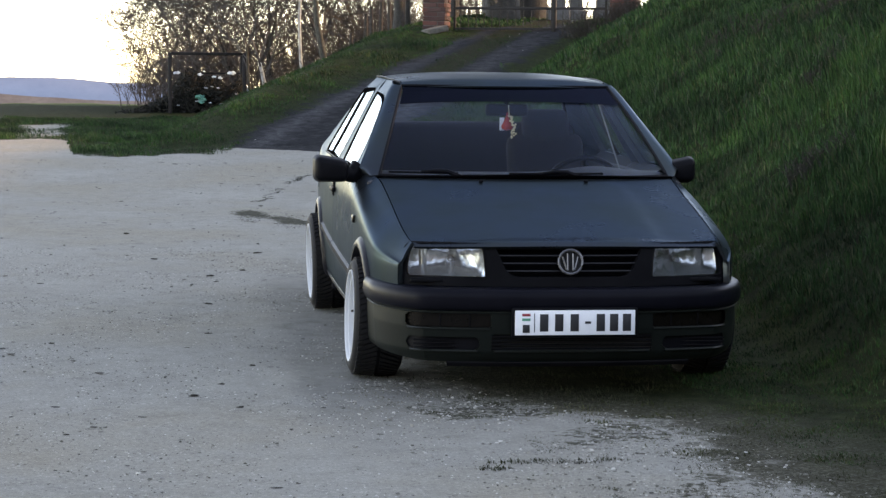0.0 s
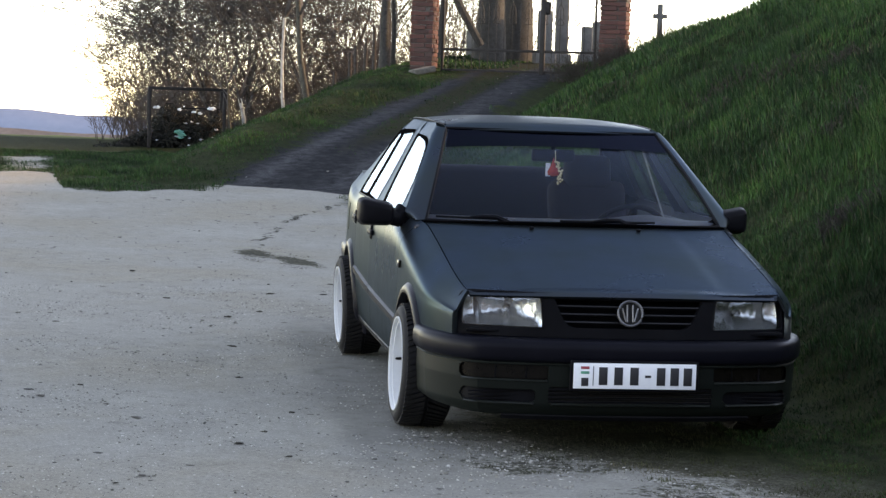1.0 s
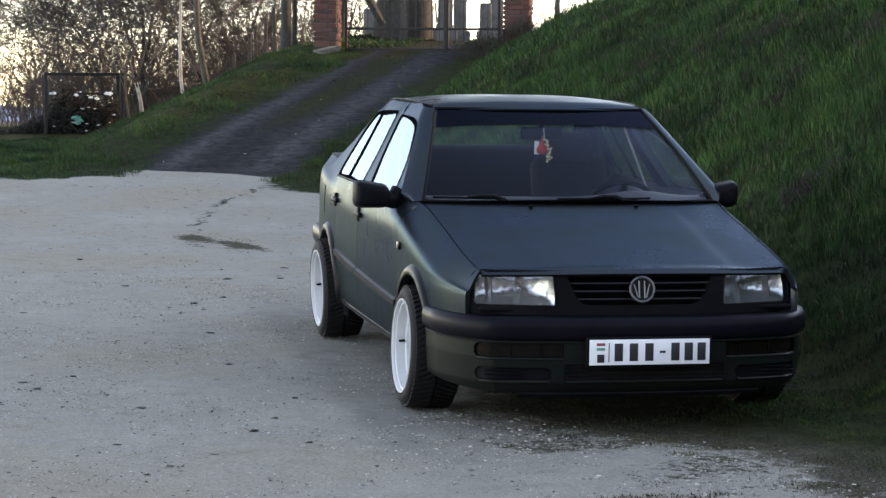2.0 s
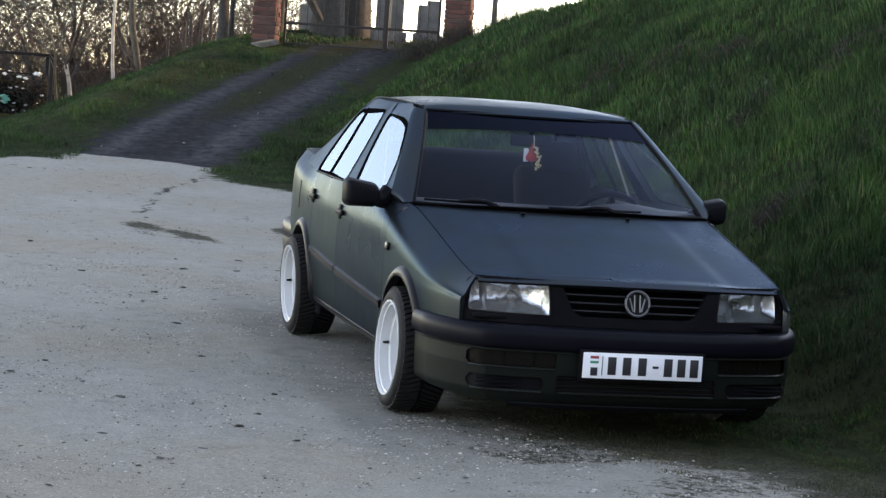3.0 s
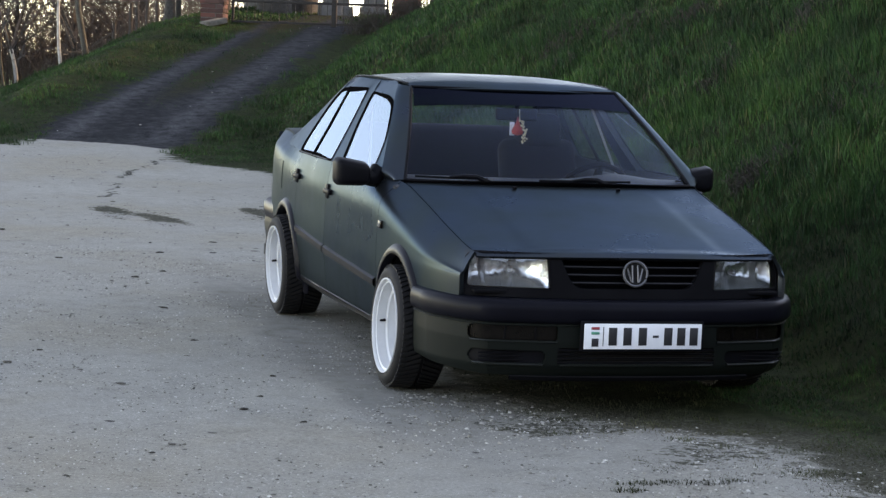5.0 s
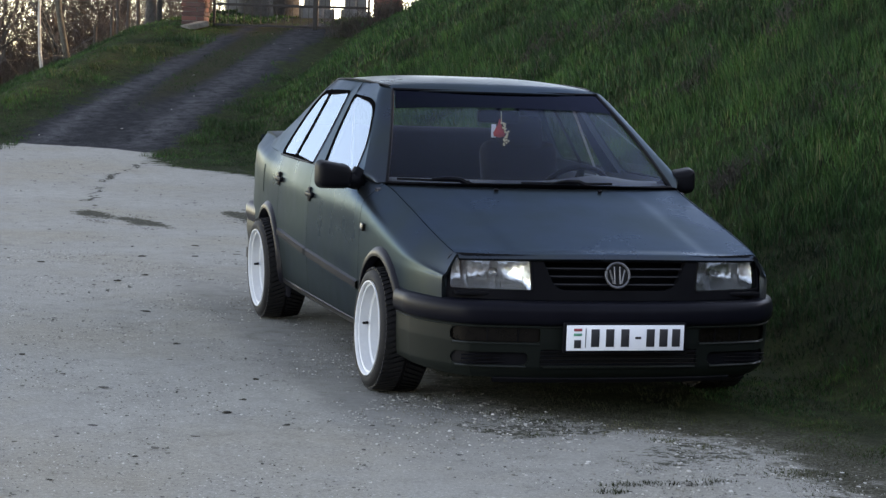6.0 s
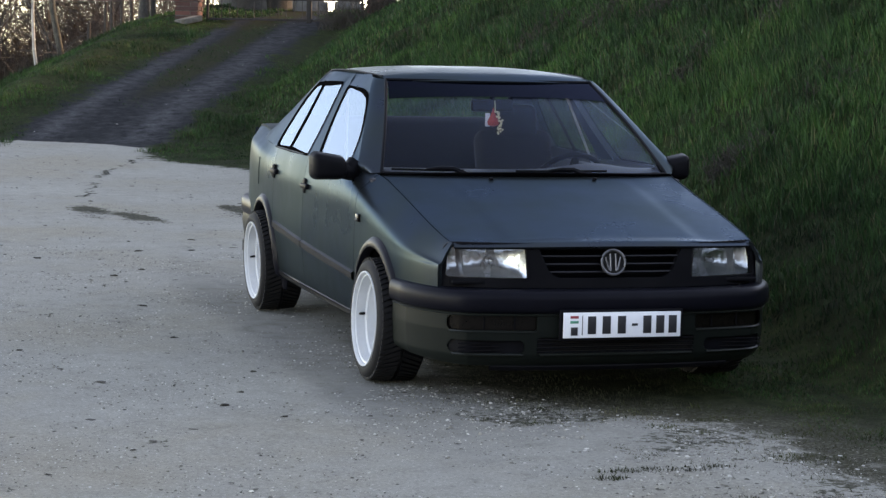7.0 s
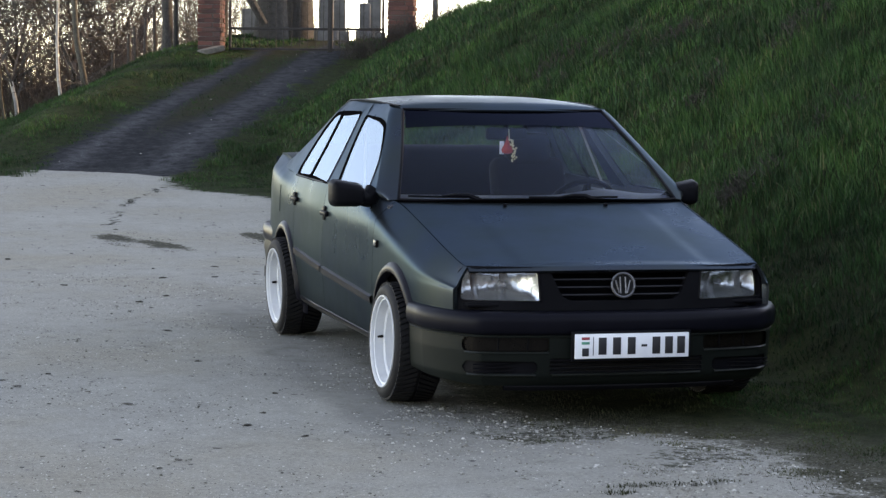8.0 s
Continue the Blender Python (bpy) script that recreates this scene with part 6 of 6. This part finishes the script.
for nm, (mt, cnt, zr) in BITS.items():
    for k in range(cnt):
        bm = bmesh.new()
        bmesh.ops.create_icosphere(bm, subdivisions=2, radius=1)
        sx = rg.uniform(0.014, 0.032) * (2.2 if nm != "grey_foil" and k < 4 else 1.0)
        for v in bm.verts:
            v.co = Vector((v.co.x * sx * 1.3, v.co.y * sx, v.co.z * sx * 0.6)) * rg.uniform(0.3, 1.6)
        gx_ = rg.uniform(bx0 + 0.1, bx1 - 0.1)
        if nm == "green_wrap":
            gx_ = rg.uniform(-0.88, -0.70)
        if nm == "white_flower":
            gx_ = rg.choice((-1.36, -1.30, -0.45, -0.40, -0.50, -0.42, -0.82, -0.15)) + rg.gauss(0, 0.04)
        bmesh.ops.translate(bm, vec=(gx_, by0 + 0.05 + rg.uniform(0, 0.05), bz + rg.uniform(*zr)), verts=bm.verts)
        ob = new(nm, finish(nm, bm, mt))
        tagged(ob, {"white_flower": "crumpled white paper flower on the wreath heap", "green_wrap": "scrap of turquoise wrapping on the wreath heap", "grey_foil": "scrap of grey foil on the wreath heap"}[nm], "litter", "litter in the bin")

# fence posts along the slope: place, height, lean
POSTS = ((1.95, 34.0, 0.75, 0.02), (2.20, 33.5, 0.95, 0.01), (2.31, 33.2, 0.98, -0.03), (2.42, 32.9, 1.02, 0.02), (2.55, 32.4, 1.10, -0.03), (2.64, 32.0, 1.16, 0.03), (2.72, 31.6, 1.2, -0.02))
for k, (x, y, hgt, ln) in enumerate(POSTS):
    bm = bmesh.new()
    z = on_ground(x, y)
    tube(bm, [(x, y, z - 0.1), (x + ln * 0.5, y, z + hgt * 0.5), (x + ln, y, z + hgt)], [0.036, 0.034, 0.030], 8)
    for v in bm.verts:
        v.co.x += 0.006 * math.sin(v.co.z * 23 + k)
    ob = new("fence_post", finish("fence_post", bm, OLD_WOOD))
    tagged(ob, "weathered grey wooden fence post on the grassy slope", "fence post", "fence posts")

# gate
PIER_L, PIER_R = (2.94, 28.55), (5.93, 27.35)
ax = Vector((PIER_R[0] - PIER_L[0], PIER_R[1] - PIER_L[1], 0)).normalized()
turn = math.degrees(math.atan2(ax.y, ax.x))
GZ = on_ground(4.2, 27.9)
gate = empty("iron_gate", "rusty wrought iron gate with scrolled bars across the lane", "gate", Matrix.Translation((PIER_L[0], PIER_L[1], GZ)) @ pose(0, 0, 0, 0, 0, turn))
span = (Vector(PIER_R) - Vector(PIER_L)).length
g0, g1, gp = 0.30, span - 0.30, 2.02
bm = bmesh.new()
box(bm, (gp, 0, 0.62), (0.085, 0.07, 1.45), 0.01)
part("gate_post", bm, IRON, gate)
bm = bmesh.new()
box(bm, (gp + 0.06, 0, 1.12), (0.13, 0.05, 0.22), 0.04, seg=3)
part("lock_case", bm, IRON, gate)
for z, r in ((0.06, 0.018), (0.40, 0.022), (1.75, 0.02)):
    for a, c in ((g0, gp - 0.04), (gp + 0.04, g1)):
        bm = bmesh.new()
        box(bm, ((a + c) / 2, 0, z), (c - a, 0.03, r * 2), 0.004)
        part("gate_rail", bm, IRON, gate)
for x in (g0 + 0.02, g1 - 0.02):
    bm = bmesh.new()
    box(bm, (x, 0, 0.9), (0.04, 0.04, 1.75), 0.006)
    part("stile", bm, IRON, gate)
k = 0
x = g0 + 0.12
while x < g1 - 0.08:
    bm = bmesh.new()
    tube(bm, [(x, 0, 0.06), (x, 0, 1.75)], 0.0055, 6)
    br = part("bar", bm, IRON, gate)
    if k % 2 == 0:
        for sgn in (-1, 1):
            bm = bmesh.new()
            tube(bm, [(x + sgn * (0.01 + 0.05 * math.sin(t * 2.6)), 0, 0.82 + 0.09 * t + 0.02 * math.cos(t * 5)) for t in np.linspace(0, 1.2, 9)], 0.006, 5)
            tube(bm, [(x + sgn * 0.056, 0, 0.93), (x + sgn * 0.045, 0, 1.10), (x, 0, 1.20)], 0.006, 5)
            part("scroll", bm, IRON, br)
    k += 1
    x += 0.135

# stone at the foot of the pier
bm = bmesh.new()
box(bm, (0, 0, 0), (0.34, 0.28, 0.10), 0.02, seg=3)
for v in bm.verts:
    v.co += Vector((math.sin(v.co.y * 30), math.sin(v.co.x * 22), math.sin(v.co.x * 17 + v.co.y * 9))) * 0.026
bmesh.ops.rotate(bm, matrix=Euler((0.15, -0.2, 0.3)).to_matrix(), verts=bm.verts)
bmesh.ops.translate(bm, vec=(2.86, 28.1, on_ground(2.86, 28.1) + 0.04), verts=bm.verts)
tagged(new("foot_stone", finish("foot_stone", bm, SLAB)), "broken pale stone slab at the pier's foot", "stone")

# gravestones and trees beyond the gate
def gravestone(x, y, w, h, t=0.16, cross=False):
    z = on_ground(x, y) - 0.05
    bm = bmesh.new()
    if cross:
        box(bm, (x, y, z + 0.2), (w * 1.4, t * 1.6, 0.5), 0.02)
        box(bm, (x, y, z + h / 2 + 0.2), (w * 0.34, t, h), 0.012)
        box(bm, (x, y, z + h * 0.78 + 0.2), (w, t * 0.98, w * 0.34), 0.012)
    else:
        box(bm, (x, y, z + 0.12), (w * 1.5, t * 2, 0.3), 0.02)
        box(bm, (x, y, z + 0.25 + h / 2), (w, t, h), 0.03)
    tagged(new("gravestone", finish("gravestone", bm, STONE)), "grey stone cross in the cemetery" if cross else "upright grey gravestone in the cemetery", "gravestone", "gravestones")


for a in ((5.55, 31.5, 0.26, 0.75), (6.35, 34.0, 0.24, 1.15), (6.75, 33.5, 0.20, 0.55), (7.3, 35.0, 0.26, 0.7), (5.0, 36, 0.4, 0.6)):
    gravestone(*a)
gravestone(8.29, 34.0, 0.27, 3.43 - on_ground(8.29, 34.0), 0.12, True)
tree(4.55, 31.6, 17.0, 0.26, 31, "tall tree with a thick grey trunk behind the gate", False, (0.0, 0), 4, 0.6, 0.36, 0.012)
tree(5.15, 32.4, 18.0, 0.30, 32, "tall tree with a thick grey trunk behind the gate", False, (0.02, 0), 4, 0.6, 0.36, 0.012)
tree(3.55, 31.0, 7.0, 0.075, 33, "slim grey tree behind the gate", False, (0.12, 0), 3, 0.6, 0.5, 0.008)
bm = bmesh.new()
tube(bm, [(3.5, 30.6, GZ + 1.9), (3.85, 30.6, GZ + 1.2), (4.25, 30.7, GZ + 0.55)], [0.075, 0.08, 0.07], 8)
tagged(new("leaning_log", finish("leaning_log", bm, BARK)), "dark leaning log against a trunk behind the gate", "log")

# distant woods and hills
def ridge(name, y, z0, amp, x0, x1, mat, label, seed, lo):
    rg = np.random.RandomState(seed)
    xs = np.linspace(x0, x1, 160)
    prof = z0 + amp * (0.5 + 0.3 * np.sin(xs / (x1 - x0) * 21 + seed) + 0.2 * np.sin(xs / (x1 - x0) * 47 + 2 * seed)) + amp * 0.03 * rg.randn(160)
    rows = [np.stack([xs, np.full(160, y), np.full(160, lo)], 1), np.stack([xs, np.full(160, y + 0.01 * abs(y) + 2), prof * 0.6 + lo * 0.4], 1), np.stack([xs, np.full(160, y + 0.02 * abs(y) + 4), prof], 1), np.stack([xs, np.full(160, y + 0.06 * abs(y) + 8), np.full(160, lo)], 1)]
    vs = np.concatenate(rows)
    i = np.arange(4 * 160).reshape(4, 160)
    q = np.stack([i[:-1, :-1].ravel(), i[:-1, 1:].ravel(), i[1:, 1:].ravel(), i[1:, :-1].ravel()], 1)
    me = quick_mesh(name, vs, q)
    me.materials.append(mat)
    tagged(new(name, me), label, "hills" if "hill" in name else "woods", kind="structure")


ridge("backdrop_hills", 3600, -50, 32, -3000, 2500, HAZED_HILLS, "distant hills on the horizon, blue haze in their colour", 2, -90)
ridge("backdrop_woods", 420, -6.2, 2.6, -400, 300, FAR_WOOD, "brown bare woods beyond the fields", 5, -14)
ridge("backdrop_grove", 190, -2.5, 1.3, -160, 60, FAR_WOOD, "low brown bare grove at the field's end", 3, -6)
# unseen ridge added behind the camera; it darkens reflections in the car's front
ridge("backdrop_copse", -58, 11.0, 6.0, -70, 90, FAR_WOOD, "unseen dark woods added behind the camera to block sky light", 7, -2)


# dead weeds on the bank and brush by the pier
WEED = varied("dead_weed", (0.018, 0.014, 0.011), (0.050, 0.040, 0.030), 6, 0.95, bump_amount=0)


def weed_patch(spots, label, seed, tall=(0.15, 0.4)):
    rg = random.Random(seed)
    segs = []
    for cx, cy, rad, cnt in spots:
        for k in range(cnt):
            a, q = rg.uniform(0, math.tau), rad * math.sqrt(rg.random())
            x, y = cx + q * math.cos(a), cy + q * math.sin(a)
            limb(segs, Vector((x, y, on_ground(x, y))), Vector((rg.gauss(0, 0.35), rg.gauss(0, 0.35), 1)).normalized(), 0.004, rg.uniform(*tall), 1, rg, 0.5, 0.0, 2, 0.6)
    me = seg_mesh("dead_weeds", segs, 3, 0.0022)
    me.materials.append(WEED)
    tagged(new("dead_weeds", me), label, "weeds", kind="stuff")


weed_patch([(2.32, 4.16, 0.22, 110), (4.25, 10.5, 0.22, 60), (4.0, 11.4, 0.25, 60), (3.95, 12.9, 0.3, 60), (3.23, 7.25, 0.2, 45), (3.9, 6.9, 0.25, 60), (3.92, 13.5, 0.35, 26), (4.1, 10.2, 0.35, 22), (4.6, 15.6, 0.4, 20), (3.93, 7.0, 0.3, 22), (3.1, 4.45, 0.22, 16), (3.4, 7.7, 0.25, 14), (3.3, 11.6, 0.3, 16)], "brown dead weeds standing in the grass of the bank", 61, (0.05, 0.11))
weed_patch([(1.35, 31.6, 0.5, 60), (1.75, 31.0, 0.35, 30), (0.7, 31.5, 0.4, 25)], "pale dead stalks standing on the verge", 63, (0.10, 0.26))
weed_patch([(5.0, 26.9, 0.25, 60), (5.4, 26.8, 0.3, 90), (5.8, 26.7, 0.3, 90), (6.3, 26.6, 0.35, 80), (6.9, 26.6, 0.4, 60)], "tangle of dead brush beside the gate pier", 62, (0.12, 0.32))

# ---------------------------------------------------------------- brick piers, brick by brick
bm = bmesh.new()
box(bm, (0, 0, 0), (0.245, 0.118, 0.064), 0.004, seg=1)
full_brick = finish("brick", bm, BRICK, False)
bm = bmesh.new()
box(bm, (0, 0, 0), (0.118, 0.118, 0.064), 0.004, seg=1)
half_brick = finish("brick", bm, BRICK, False)


def pier(at, courses, label, wide=0.385, sink=0.1):
    z0 = on_ground(*at) - sink
    p = empty("gate_pier", label, "gate pier", Matrix.Translation((at[0], at[1], z0)) @ pose(0, 0, 0, 0, 0, turn), "gate piers")
    bm = bmesh.new()
    box(bm, (0, 0, courses * 0.076 / 2), (wide - 0.030, wide - 0.030, courses * 0.076), 0.002)
    part("mortar_core", bm, MORTAR, p)
    rg = random.Random(int(at[0] * 100))
    h = wide / 2 - 0.0585
    for c in range(courses):
        flip = c % 2
        for side in range(4):
            a = math.radians(90 * side)
            first = ((side + flip) % 2 == 0)
            row = [(-wide / 2 + 0.1225, full_brick), (wide / 2 - 0.059, half_brick)] if first else [(0.0, full_brick)]
            if not first:
                row = [(-0.0, full_brick)]
            for off, mesh in row:
                ob = new("brick", mesh)
                ob.parent = p
                ob.matrix_basis = pose(0, 0, 0, 0, 0, math.degrees(a)) @ pose(off + rg.gauss(0, 0.004), -h + rg.gauss(0, 0.006), c * 0.076 + 0.036 + rg.gauss(0, 0.002), rg.gauss(0, 1.2), rg.gauss(0, 1.0), rg.gauss(0, 1.6))
    return p


pier(PIER_L, 34, "weathered red brick gate pier with crumbling joints")
right = pier(PIER_R, 30, "weathered red brick gate pier lit from one side")
right.scale = (1.14, 1.14, 1.0)
